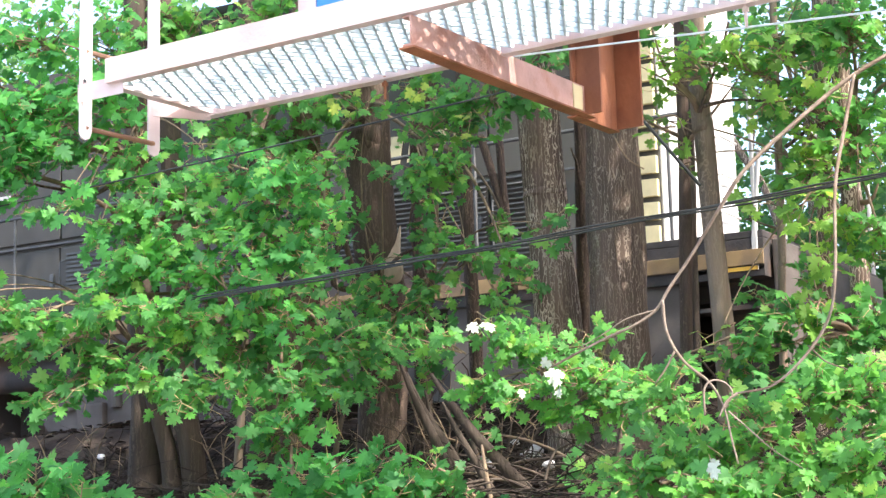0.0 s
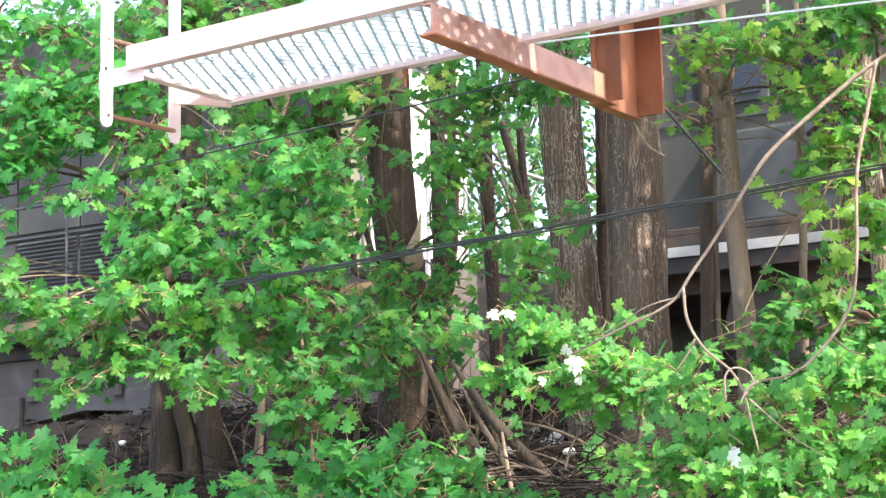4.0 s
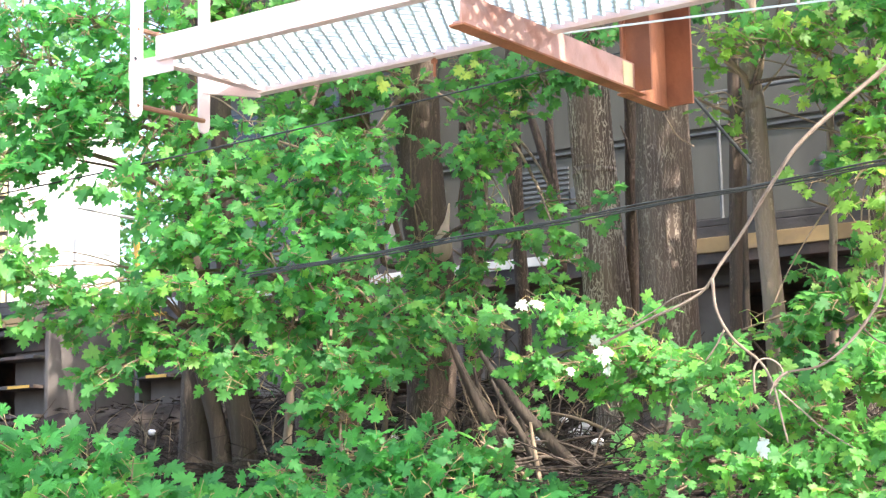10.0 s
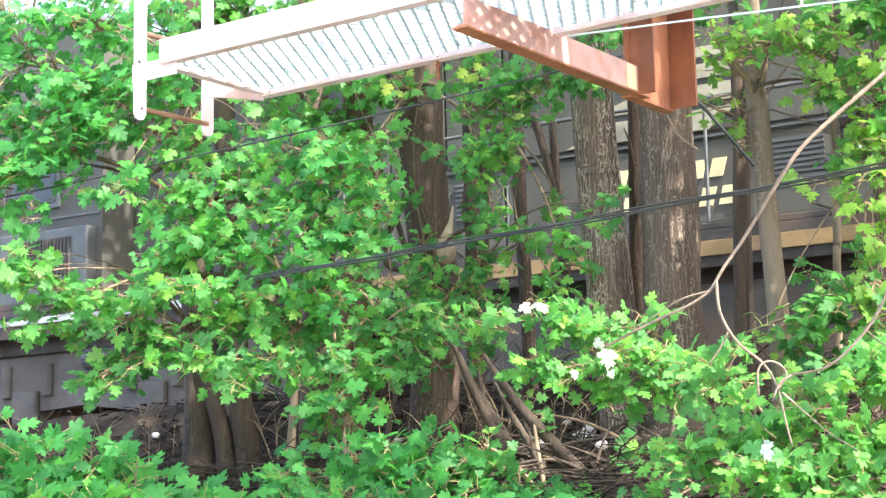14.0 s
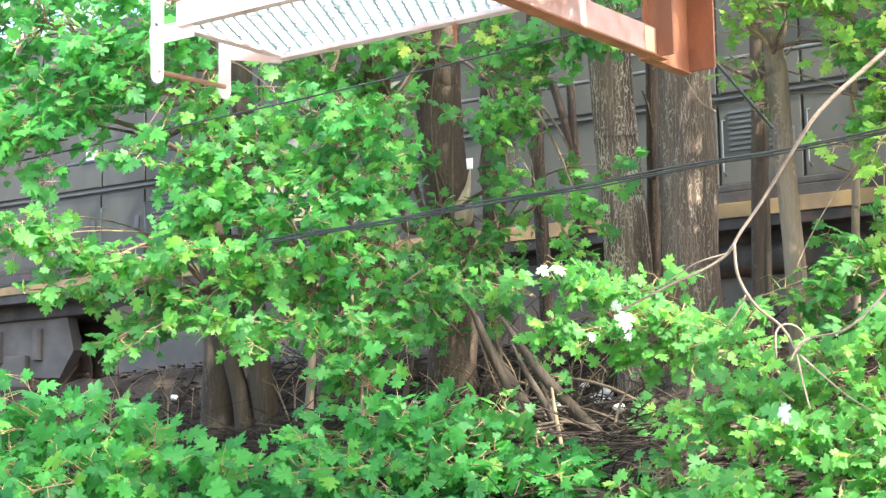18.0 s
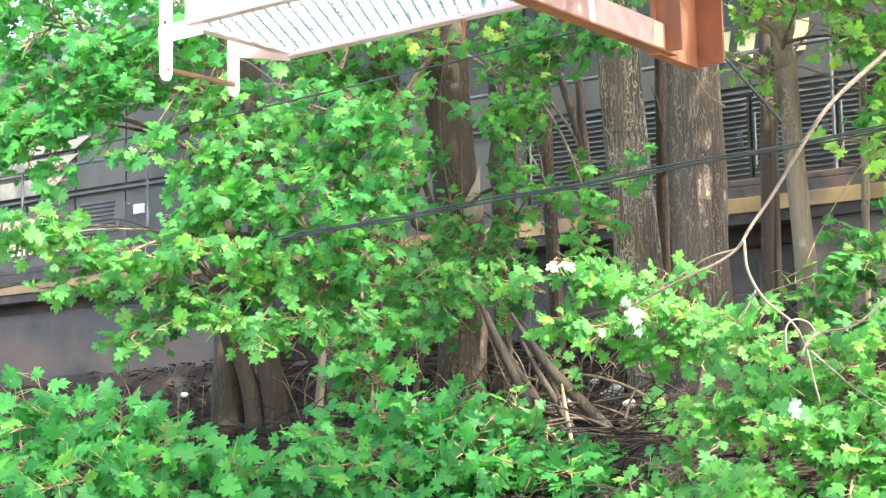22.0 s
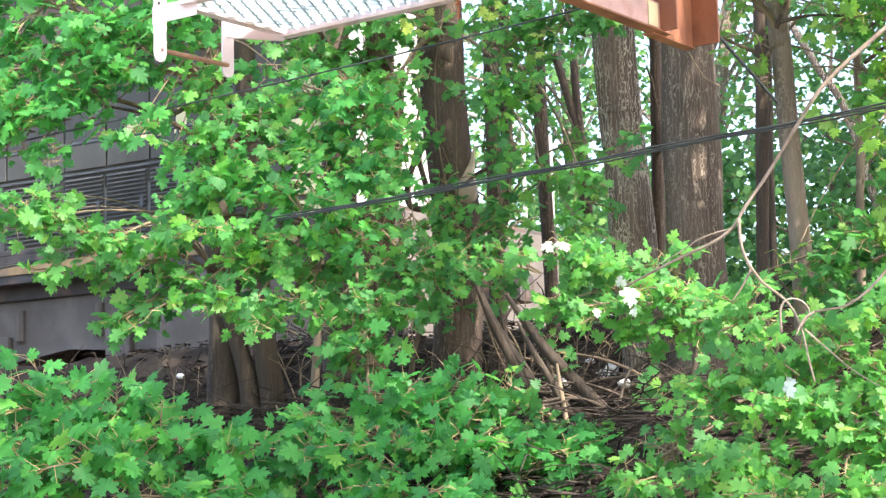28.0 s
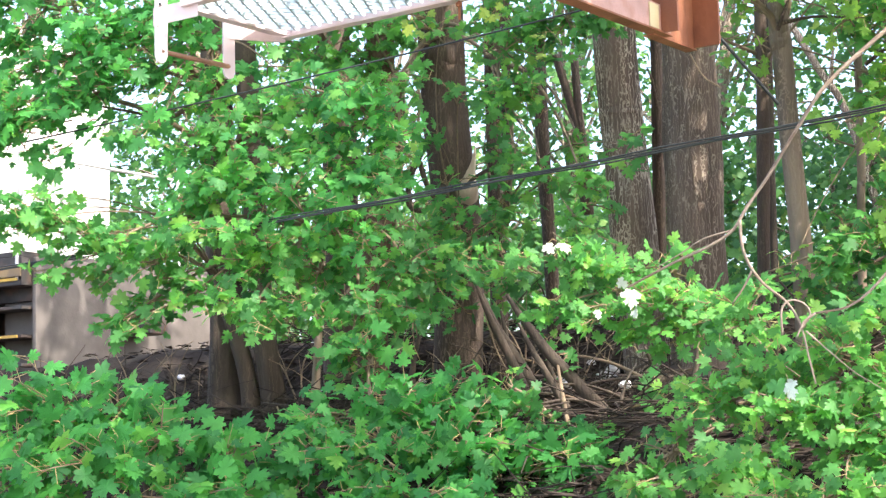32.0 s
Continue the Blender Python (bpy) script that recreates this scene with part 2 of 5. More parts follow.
SILL_PAINT = material("worn cream sill stripe", (0.29, 0.19, 0.085), 0.6, 0, 3, 0.3, 0.1, 50, (0.16, 0.11, 0.07), 2.2, 0.8)
END_PAINT = material("white hood end paint", (0.72, 0.71, 0.68), 0.5, 0, 3, 0.08, 0.05, 30, (0.5, 0.48, 0.44), 2, 0.25)
WHITE_RAIL = material("white handrail paint", (0.5, 0.49, 0.47), 0.5, 0, 8, 0.12, 0, 10)
STEEL = material("worn rail steel", (0.3, 0.24, 0.2), 0.45, 0.7, 8, 0.3, 0.2, 50)
TIE = material("creosoted timber tie", (0.09, 0.065, 0.05), 0.9, 0, 5, 0.4, 0.5, 40, thing=0.2)
GLASS = material("dark cab glass", (0.02, 0.022, 0.025), 0.08, 0, 5, 0.1, 0)


# ---- mesh building ----
class Shape:
    """Collects boxes, tubes and sheets, and makes one mesh of them."""

    def __init__(self):
        self.v, self.f = [], []

    def add(self, verts, faces):
        o = len(self.v)
        self.v += [tuple(p) for p in verts]
        self.f += [tuple(i + o for i in f) for f in faces]
        return self

    def box(self, x0, x1, y0, y1, z0, z1, c=0.0):
        """A box, its edges taken off by c."""
        if c <= 0:
            p = [(x, y, z) for x in (x0, x1) for y in (y0, y1) for z in (z0, z1)]
            return self.add(p, [(0, 1, 3, 2), (4, 6, 7, 5), (0, 4, 5, 1), (2, 3, 7, 6), (0, 2, 6, 4), (1, 5, 7, 3)])
        bm = bmesh.new()
        bmesh.ops.create_cube(bm, size=1)
        bmesh.ops.transform(bm, matrix=Matrix.LocRotScale(((x0 + x1) / 2, (y0 + y1) / 2, (z0 + z1) / 2), None, (x1 - x0, y1 - y0, z1 - z0)), verts=bm.verts)
        bmesh.ops.bevel(bm, geom=list(bm.edges), offset=c, segments=2, affect="EDGES", profile=0.6)
        bm.verts.index_update()
        self.add([p.co[:] for p in bm.verts], [[q.index for q in f.verts] for f in bm.faces])
        bm.free()
        return self

    def tube(self, path, radii, sides=8, caps=True, wobble=0.0, rng=None):
        """A round tube along a path of points; radii: one number or one for each point."""
        pts = [Vector(p) for p in path]
        if not isinstance(radii, (list, tuple)):
            radii = [radii] * len(pts)
        o = len(self.v)
        side = None
        for i, p in enumerate(pts):
            t = (pts[min(i + 1, len(pts) - 1)] - pts[max(i - 1, 0)]).normalized()
            if side is None:
                side = t.cross(Vector((0.31, 0.9, 0.2)))
                if side.length < 0.1:
                    side = t.cross(Vector((1, 0, 0)))
            side = (side - t * side.dot(t)).normalized()
            up = t.cross(side)
            for k in range(sides):
                a = 2 * math.pi * k / sides
                r = radii[i]
                if wobble:
                    r *= 1 + wobble * noise.noise(Vector((p.x * 2 + math.cos(a) * 1.3, p.y * 2 + math.sin(a) * 1.3, p.z * 1.6)))
                self.v.append(tuple(p + side * (r * math.cos(a)) + up * (r * math.sin(a))))
        for i in range(len(pts) - 1):
            for k in range(sides):
                k2 = (k + 1) % sides
                self.f.append((o + i * sides + k, o + i * sides + k2, o + (i + 1) * sides + k2, o + (i + 1) * sides + k))
        if caps:
            self.f.append(tuple(o + k for k in reversed(range(sides))))
            self.f.append(tuple(o + (len(pts) - 1) * sides + k for k in range(sides)))
        return self

    def prism(self, outline, y0, y1):
        """An outline in x and z, drawn out from y0 to y1."""
        n = len(outline)
        p = [(x, y0, z) for x, z in outline] + [(x, y1, z) for x, z in outline]
        return self.add(p, [tuple(range(n)), tuple(reversed(range(n, 2 * n)))] + [(i, i + n, (i + 1) % n + n, (i + 1) % n) for i in range(n)])

    def run(self, outline, a, b, axis="x"):
        """An outline drawn out from a to b along an axis: (y, z) along x, (x, z) along y, (x, y) along z."""
        put = {"x": lambda p, q, r: (r, p, q), "y": lambda p, q, r: (p, r, q), "z": lambda p, q, r: (p, q, r)}[axis]
        n = len(outline)
        p = [put(u, v, a) for u, v in outline] + [put(u, v, b) for u, v in outline]
        return self.add(p, [tuple(range(n)), tuple(reversed(range(n, 2 * n)))] + [(i, i + n, (i + 1) % n + n, (i + 1) % n) for i in range(n)])

    def mesh(self, name, mat, smooth=False):
        me = bpy.data.meshes.new(name)
        me.from_pydata(self.v, [], self.f)
        bm = bmesh.new()
        bm.from_mesh(me)
        bmesh.ops.recalc_face_normals(bm, faces=bm.faces)
        bm.to_mesh(me)
        bm.free()
        me.materials.append(mat)
        if smooth:
            me.polygons.foreach_set("use_smooth", [True] * len(me.polygons))
        return me


def part(name, shape, mat, parent=None, label="", smooth=False, kind=""):
    me = shape.mesh(name, mat, smooth) if isinstance(shape, Shape) else shape
    ob = new(name, me)
    if parent:
        ob.parent = parent
    return tagged(ob, label, kind=kind)


def smooth_path(points, steps=5):
    """A soft curve through the points."""
    p = [Vector(q) for q in points]
    p = [p[0] * 2 - p[1]] + p + [p[-1] * 2 - p[-2]]
    out = []
    for i in range(1, len(p) - 2):
        a, b, c, d = p[i - 1:i + 3]
        for k in range(steps):
            t = k / steps
            out.append(0.5 * (2 * b + (c - a) * t + (2 * a - 5 * b + 4 * c - d) * t * t + (3 * b - a - 3 * c + d) * t ** 3))
    return out + [p[-2]]


# ---- ground ----
DIST, SLANT = 14.28, 0.585             # the engines' near side crosses x = 0 there; it comes closer to the right
TURN = math.atan(SLANT)
RAIL_Z = 2.31
BANK = [(-30, -0.4), (-12.3, 0.0), (-8, 0.3), (-6, 0.95), (-4.6, 1.7), (-3.8, 1.9), (-2.5, 1.98), (-1.75, 2.52), (-1.25, 2.5), (-0.7, 2.12), (4.0, 2.12), (6, 1.9), (12, 1.2), (60, 0.8)]


def ground_z(x, y):
    q = (y - DIST + SLANT * x) * math.cos(TURN)
    q = max(-29.9, min(59.9, q))
    for (a, za), (b, zb) in zip(BANK, BANK[1:]):
        if q <= b:
            t = (q - a) / (b - a)
            z = za + (zb - za) * t
            break
    rough = 0.0 if -0.9 < q < 4.2 else 0.09
    return z + rough * noise.noise(Vector((x * 0.9, y * 0.9, 0.3))) + rough * 0.5 * noise.noise(Vector((x * 3.1, y * 3.1, 4.3)))


def make_ground():
    near = np.arange(-16, 34.01, 0.25)
    far = [-3000, -600, -120, -40]
    xs = far + list(np.arange(-22, 22.01, 0.25)) + [40, 120, 600, 3000]
    ys = far + list(near) + [60, 120, 600, 3000]
    v = [(x, y, ground_z(x, y)) for y in ys for x in xs]
    w = len(xs)
    f = [(j * w + i, j * w + i + 1, (j + 1) * w + i + 1, (j + 1) * w + i) for j in range(len(ys) - 1) for i in range(w - 1)]
    ob = part("ground", Shape().add(v, f), SOIL, smooth=True)
    tagged(ob, "dark railway bank of soil and leaf litter", "ground", kind="structure")


make_ground()


def make_bounce():
    """The unseen gravel lot on which the camera stands, added pale to bounce light up."""
    xs, ys = np.arange(-14, 14.01, 0.25), np.arange(-14, 4.51, 0.25)
    w = len(xs)
    v = [(x, y, ground_z(x, y) + 0.03) for y in ys for x in xs]
    f = [(j * w + i, j * w + i + 1, (j + 1) * w + i + 1, (j + 1) * w + i) for j in range(len(ys) - 1) for i in range(w - 1)]
    tagged(part("pavement", Shape().add(v, f), BOUNCE, smooth=True), "unseen pale gravel lot added to bounce light", "pavement", kind="structure")


make_bounce()


def along(s, q, z):
    """A place s metres along the track, q metres beyond the engines' near side, at height z."""
    return Vector((s * math.cos(TURN) + q * math.sin(TURN), DIST - s * math.sin(TURN) + q * math.cos(TURN), z))


TRACK = Matrix.Translation((0, DIST, RAIL_Z)) @ Matrix.Rotation(-TURN, 4, "Z")


def make_track():
    track = tagged(new("railway_track"), "worn steel rails on dark timber ties", "railway track")
    track.matrix_world = TRACK
    for q in (0.83, 2.27):
        s = Shape()
        s.prism([(-60, -0.17), (60, -0.17), (60, -0.155), (-60, -0.155)], q - 0.07, q + 0.07)
        s.prism([(-60, -0.155), (60, -0.155), (60, -0.04), (-60, -0.04)], q - 0.009, q + 0.009)
        s.prism([(-60, -0.04), (60, -0.04), (60, 0), (-60, 0)], q - 0.036, q + 0.036)
        part("rail", s, STEEL, track)
    tie = Shape().box(-0.11, 0.11, 0.25, 2.85, -0.33, -0.171, 0.012).mesh("tie", TIE)
    for k in range(70):
        ob = part("tie", tie, TIE, track)
        ob.matrix_basis = pose(-19 + k * 0.53, random.uniform(-0.04, 0.04), 0, 0, 0, random.uniform(-1, 1))
    rng = random.Random(5)
    s = Shape()
    for k in range(5200):
        x, y = rng.uniform(-18, 14), rng.uniform(-0.55, 3.7)
        r = rng.uniform(0.018, 0.04)
        z = -0.2 - 0.04 * abs(y - 1.5) + rng.uniform(-0.02, 0.03)
        p = [(x + r * rng.uniform(-1, 1), y + r * rng.uniform(-1, 1), z + r * rng.uniform(-0.8, 1)) for _ in range(4)]
        s.add(p, [(0, 1, 2), (0, 3, 1), (0, 2, 3), (1, 3, 2)])
    b = part("ballast", s, STONE)
    b.matrix_world = TRACK
    tagged(b, "loose grey crushed stone between the ties", "ballast", kind="stuff")


make_track()


# ---- trees and leaves ----
def leaf_shape(seed):
    """A five-lobed maple blade one metre wide, its stalk at the origin, the tip along +y, folded at the midrib."""
    rng = random.Random(seed)
    half = [(0.0, 0.0), (0.19, -0.13), (0.32, -0.04), (0.27, 0.09), (0.42, 0.09), (0.58, 0.18), (0.49, 0.27), (0.53, 0.41), (0.38, 0.4), (0.235, 0.42),
            (0.33, 0.57), (0.43, 0.67), (0.34, 0.72), (0.36, 0.88), (0.24, 0.79), (0.14, 0.78), (0.17, 0.92), (0.08, 0.96), (0.0, 1.12)]
    right = [(x * rng.uniform(0.92, 1.08), y * rng.uniform(0.96, 1.04)) for x, y in half]
    left = [(-x * rng.uniform(0.92, 1.08), y * rng.uniform(0.96, 1.04)) for x, y in half[1:-1]]
    ring = right + left[::-1]

    def z(x, y):
        return -0.42 * x * x + 0.1 * abs(x) - 0.22 * (y - 0.35) ** 2 + 0.05 * math.sin(x * 9 + seed) * abs(x)

    verts = [(0, 0.36, z(0, 0.36))] + [(x, y, z(x, y)) for x, y in ring]
    n = len(ring)
    return np.array(verts), [(0, 1 + i, 1 + (i + 1) % n) for i in range(n)]


LEAVES = [leaf_shape(i) for i in range(4)]
SMALL = (np.array([(0, 0.35, 0.04), (0.0, 0, 0), (0.5, 0.2, -0.1), (0.28, 0.45, 0), (0.34, 0.85, -0.1), (0, 1.1, -0.14), (-0.34, 0.85, -0.1), (-0.28, 0.45, 0), (-0.5, 0.2, -0.1)]),
         [(0, i, i + 1) for i in range(1, 8)] + [(0, 8, 1)])


def leaf_pose(rng, at, out, size, face=0.55):
    """A leaf hangs from its stalk: the tip points out and down, the upper side to the sky and the open side."""
    n = Vector((rng.gauss(-0.1, 0.55), rng.gauss(-face, 0.5), rng.gauss(0.6, 0.4)))
    n.normalize()
    tip = Vector(out) + Vector((rng.gauss(0, 0.5), rng.gauss(0, 0.4), -0.55 + rng.gauss(0, 0.4)))
    tip = tip - n * tip.dot(n)
    if tip.length < 0.05:
        tip = n.orthogonal()
    tip.normalize()
    side = tip.cross(n)
    s = size * rng.uniform(0.45, 1.22)
    m = Matrix((side * s, tip * s, n * s)).transposed().to_4x4()
    m.translation = at
    return m


def leaves_mesh(name, poses, mat, simple=False, seed=0):
    """Many leaves joined to one mesh."""
    rng = random.Random(seed)
    vs, fs, o = [], [], 0
    for m in poses:
        v, f = SMALL if simple else LEAVES[rng.randrange(4)]
        a = np.array(m)
        vs.append(v @ a[:3, :3].T + a[:3, 3])
        fs.append(np.array(f) + o)
        o += len(v)
    vs, fs = np.concatenate(vs), np.concatenate(fs)
    me = bpy.data.meshes.new(name)
    me.vertices.add(len(vs))
    me.vertices.foreach_set("co", vs.ravel())
    me.loops.add(fs.size)
    me.loops.foreach_set("vertex_index", fs.ravel().astype(np.int32))
    me.polygons.add(len(fs))
    me.polygons.foreach_set("loop_start", np.arange(0, fs.size, 3, dtype=np.int32))
    me.update(calc_edges=True)
    me.materials.append(mat)
    return me


ONE_LEAF = {m.name: [Shape().add(v, f).mesh("leaf", m) for v, f in LEAVES] for m in (LEAF_ONE, LEAF_SHADED_ONE, LEAF_SUNLIT_ONE)}


def spray(rng, root, center, rx, rz, size, cover=1.5, deep=0.75):
    """Twigs that fan out from a root through an uneven cloud, with leaves on short stalks: twig paths and leaf poses."""
    root, center = Vector(root), Vector(center)
    n = max(6, int(cover * 0.92 * math.pi * rx * rz / (0.42 * size * size)))
    twigs, leaves, stalks = [], [], []
    step = max(0.07, rz * 0.62)
    while len(leaves) < n:
        a, r = rng.uniform(0, 2 * math.pi), math.sqrt(rng.uniform(0.05, 1)) * rng.uniform(0.75, 1.12)
        tier = round(math.sin(a) * rz * r / step) * step + rng.gauss(0, 0.018) - 0.1 * rx * (math.cos(a) * r) ** 2
        tip = center + Vector((math.cos(a) * rx * r, rng.gauss(0, 0.5) * deep * rx, tier))
        start = root.lerp(center, rng.uniform(0.35, 0.95))
        length = (tip - start).length
        if length < 0.08:
            continue
        mid = (start + tip) / 2 + Vector((rng.gauss(0, 0.08), rng.gauss(0, 0.08), 0.1 + rng.gauss(0, 0.06))) * length
        path = [start * (1 - t) ** 2 + mid * 2 * t * (1 - t) + tip * t * t for t in (0, 0.25, 0.5, 0.75, 1)]
        twigs.append(path)
        way = (tip - start).normalized()
        k = max(3, int(min(length, 0.75) / (size * 0.42)))
        for j in range(k):
            t = 1 - 0.75 * (j + rng.random() * 0.6) / k
            at = start * (1 - t) ** 2 + mid * 2 * t * (1 - t) + tip * t * t
            out = Vector((rng.gauss(0, 1), rng.gauss(-0.2, 0.8), rng.gauss(0.1, 0.6))).normalized() + way * 0.6
            end = at + out.normalized() * size * rng.uniform(0.4, 1.05)
            stalks.append([at, end])
            leaves.append(leaf_pose(rng, end, out, size))
    return twigs, leaves, stalks


def foliage(parent, seed, root, clouds, size, mat=LEAF, cover=1.5, singles=0, limb_r=0.018, deep=0.75):
    """Sprays of leaves on a tree: each cloud is (centre, half width, half height). The limb to each, its twigs and its leaves are parts."""
    rng = random.Random(seed)
    left = singles
    for center, rx, rz in clouds:
        r, c = Vector(root), Vector(center)
        sag = Vector((rng.gauss(0, 0.06), rng.gauss(0, 0.06), 0.12)) * (c - r).length
        limb = [r, r.lerp(c, 0.35) + sag, r.lerp(c, 0.7) + sag * 0.8, c]
        limb = smooth_path(limb, 4)
        k = len(limb)
        part("limb", Shape().tube(limb, [limb_r * (1 - 0.75 * i / k) for i in range(k)], 6), TWIG, parent, smooth=True)
        twigs, leaves, stalks = spray(rng, r.lerp(c, 0.7), c, rx, rz, 0.87 * size, cover, deep)
        s = Shape()
        for t in twigs:
            s.tube(t, [0.0055, 0.005, 0.0042, 0.0033, 0.002], 4, False)
        part("twig_spray", s, TWIG, parent, kind="stuff")
        s = Shape()
        for t in stalks:
            s.tube(t, 0.0019, 3, False)
        part("stalk_spray", s, STALK, parent, kind="stuff")
        leaves.sort(key=lambda m: m.translation.y)
        take = min(left, len(leaves) * 2 // 3)
        left -= take
        for m in leaves[:take]:
            one = LEAF_SHADED_ONE if mat is LEAF_SHADED else LEAF_SUNLIT_ONE if mat is LEAF_SUNLIT else LEAF_ONE
            ob = part("leaf", ONE_LEAF[one.name][rng.randrange(4)], one, parent)
            ob.matrix_basis = m
        if leaves[take:]:
            part("leaf_spray", leaves_mesh("leaf_spray", leaves[take:], mat, seed=seed), mat, parent, kind="stuff")


def trunk(parent, path, width, mat=BARK, top=9.0, taper=0.25, sides=20, flare=1.25):
    """A trunk through the points, from its foot up; it roots in the ground and goes on up to the height top."""
    p = [Vector(q) for q in path]
    if top and p[-1].z < top:
        way = (p[-1] - p[0]).normalized()
        way = Vector((way.x * 0.6, way.y * 0.6, max(way.z, 0.7)))
        p.append(p[-1] + way * ((top - p[-1].z) / way.z))
    foot = ground_z(p[0].x, p[0].y) - 0.15
    if p[0].z > foot:
        p.insert(0, Vector((p[0].x, p[0].y, foot)))
    line = smooth_path(p, 7)
    r = width / 2
    height = max(line[-1].z - line[0].z, 0.1)
    radii = []
    for q in line:
        t = (q.z - line[0].z) / height
        radii.append(r * (1 - taper * t) * (1 + (flare - 1) * math.exp(-(q.z - line[0].z) / 0.25)))
    return part("trunk", Shape().tube(line, radii, sides, True, 0.14), mat, parent, smooth=True)


def tree(label, category="tree", name="maple_tree", group=""):
    return tagged(new(name), label, category, group)


def crown(parent, seed, top, center, r, n, size=0.15):
    """A tree's unseen leafy head, added high over the bank for shade: limbs from the trunk out to clusters of leaves.
    """
    rng = random.Random(seed)
    leaves = []
    for k in range(n):
        a, q = rng.uniform(0, 6.3), math.sqrt(rng.random()) * r
        c = Vector(center) + Vector((math.cos(a) * q, math.sin(a) * q, rng.gauss(0, 0.5)))
        if k % 5 == 0:
            mid = Vector(top).lerp(c, 0.5) + Vector((0, 0, 0.35))
            part("limb", Shape().tube(smooth_path([top, mid, c], 4), [0.06 - 0.0055 * i for i in range(9)], 7), BARK_DARK, parent, smooth=True)
        for j in range(24):
            leaves.append(leaf_pose(rng, c + Vector((rng.gauss(0, 0.28), rng.gauss(0, 0.28), rng.gauss(0, 0.16))), Vector((math.cos(a), math.sin(a), 0)), size))
    part("leaf_spray", leaves_mesh("leaf_spray", leaves, LEAF, True, seed), LEAF, parent, kind="stuff")


# -- the big trunks on the bank
t = tree("tall maple with grey-brown furrowed trunk on the bank")
trunk(t, [(1.095, 10.600, 1.882), (1.108, 10.600, 2.654), (1.095, 10.600, 3.519), (1.105, 10.600, 4.444)], 0.375, BARK_TALL, 10.5, sides=36)
foliage(t, 11, (1.109, 10.500, 4.754), [((1.429, 10.400, 4.864), 0.31, 0.21)], 0.09, cover=1.4)
t = tree("leaning maple with pale-veined furrowed trunk")
trunk(t, [(0.818, 10.900, 1.933), (0.770, 10.900, 2.475), (0.727, 10.900, 3.062), (0.679, 10.900, 3.773), (0.654, 10.900, 4.422)], 0.305, BARK, 10.5, sides=36)
foliage(t, 12, (0.619, 10.800, 4.858), [((0.331, 10.400, 4.301), 0.31, 0.21), ((0.650, 10.200, 4.530), 0.24, 0.15)], 0.09, cover=1.8)
t = tree("slim dark stem close behind the tall maple")
trunk(t, [(0.888, 11.200, 2.015), (0.929, 11.200, 3.250), (0.945, 11.200, 4.021), (0.960, 11.200, 4.810)], 0.090, BARK_DARK, 9.5)
for a, b in (((0.930, 11.150, 3.547), (1.057, 11.100, 3.803)), ((0.932, 11.150, 3.894), (0.874, 11.100, 4.148))):
    part("limb", Shape().tube([a, Vector(a).lerp(Vector(b), 0.5) + Vector((0.01, 0, 0.03)), b], [0.014, 0.01, 0.004], 6), BARK_DARK, t, smooth=True)
t = tree("old dark maple with a torn pale scar")
trunk(t, [(-0.448, 11.300, 2.043), (-0.420, 11.300, 2.642), (-0.419, 11.300, 3.253), (-0.454, 11.300, 3.602), (-0.489, 11.300, 3.955), (-0.496, 11.300, 4.350), (-0.497, 11.300, 4.709)], 0.325, BARK_DARK, 10, taper=0.12, sides=28)
scar = Shape().tube(smooth_path([(-0.358, 11.190, 3.259), (-0.348, 11.190, 3.342), (-0.331, 11.190, 3.445), (-0.302, 11.190, 3.548), (-0.284, 11.190, 3.663)], 4), [0.02, 0.045, 0.06, 0.07, 0.074, 0.074, 0.07, 0.062, 0.052, 0.042, 0.033, 0.025, 0.019, 0.015, 0.012, 0.009, 0.005], 14, True, 0.6)
part("scar", scar, WOOD, t, "pale torn heartwood", True)
for line, r in (([(-0.562, 11.050, 3.228), (-0.682, 11.050, 3.232), (-0.733, 11.050, 3.301), (-0.707, 11.050, 3.471), (-0.638, 11.050, 3.609), (-0.576, 11.050, 3.714)], 0.022), ([(-0.515, 11.100, 3.265), (-0.600, 11.100, 3.381), (-0.642, 11.100, 3.515), (-0.678, 11.100, 3.612)], 0.02), ([(-0.360, 11.000, 3.358), (-0.265, 11.000, 3.439), (-0.152, 11.000, 3.484), (-0.033, 11.000, 3.492)], 0.013)):
    part("limb", Shape().tube(smooth_path(line, 5), r, 8, True, 0.3), BARK_DARK, t, smooth=True)
foliage(t, 13, (-0.471, 11.200, 4.452), [((-0.852, 10.600, 3.832), 0.18, 0.21), ((-0.750, 10.800, 4.358), 0.23, 0.14), ((-0.048, 10.500, 4.152), 0.23, 0.17), ((0.035, 10.600, 3.914), 0.27, 0.21), ((-0.762, 10.200, 3.428), 0.17, 0.20), ((-0.737, 10.300, 3.941), 0.22, 0.17), ((-0.862, 10.600, 4.423), 0.32, 0.14)], 0.088, LEAF_BRIGHT, cover=1.35)
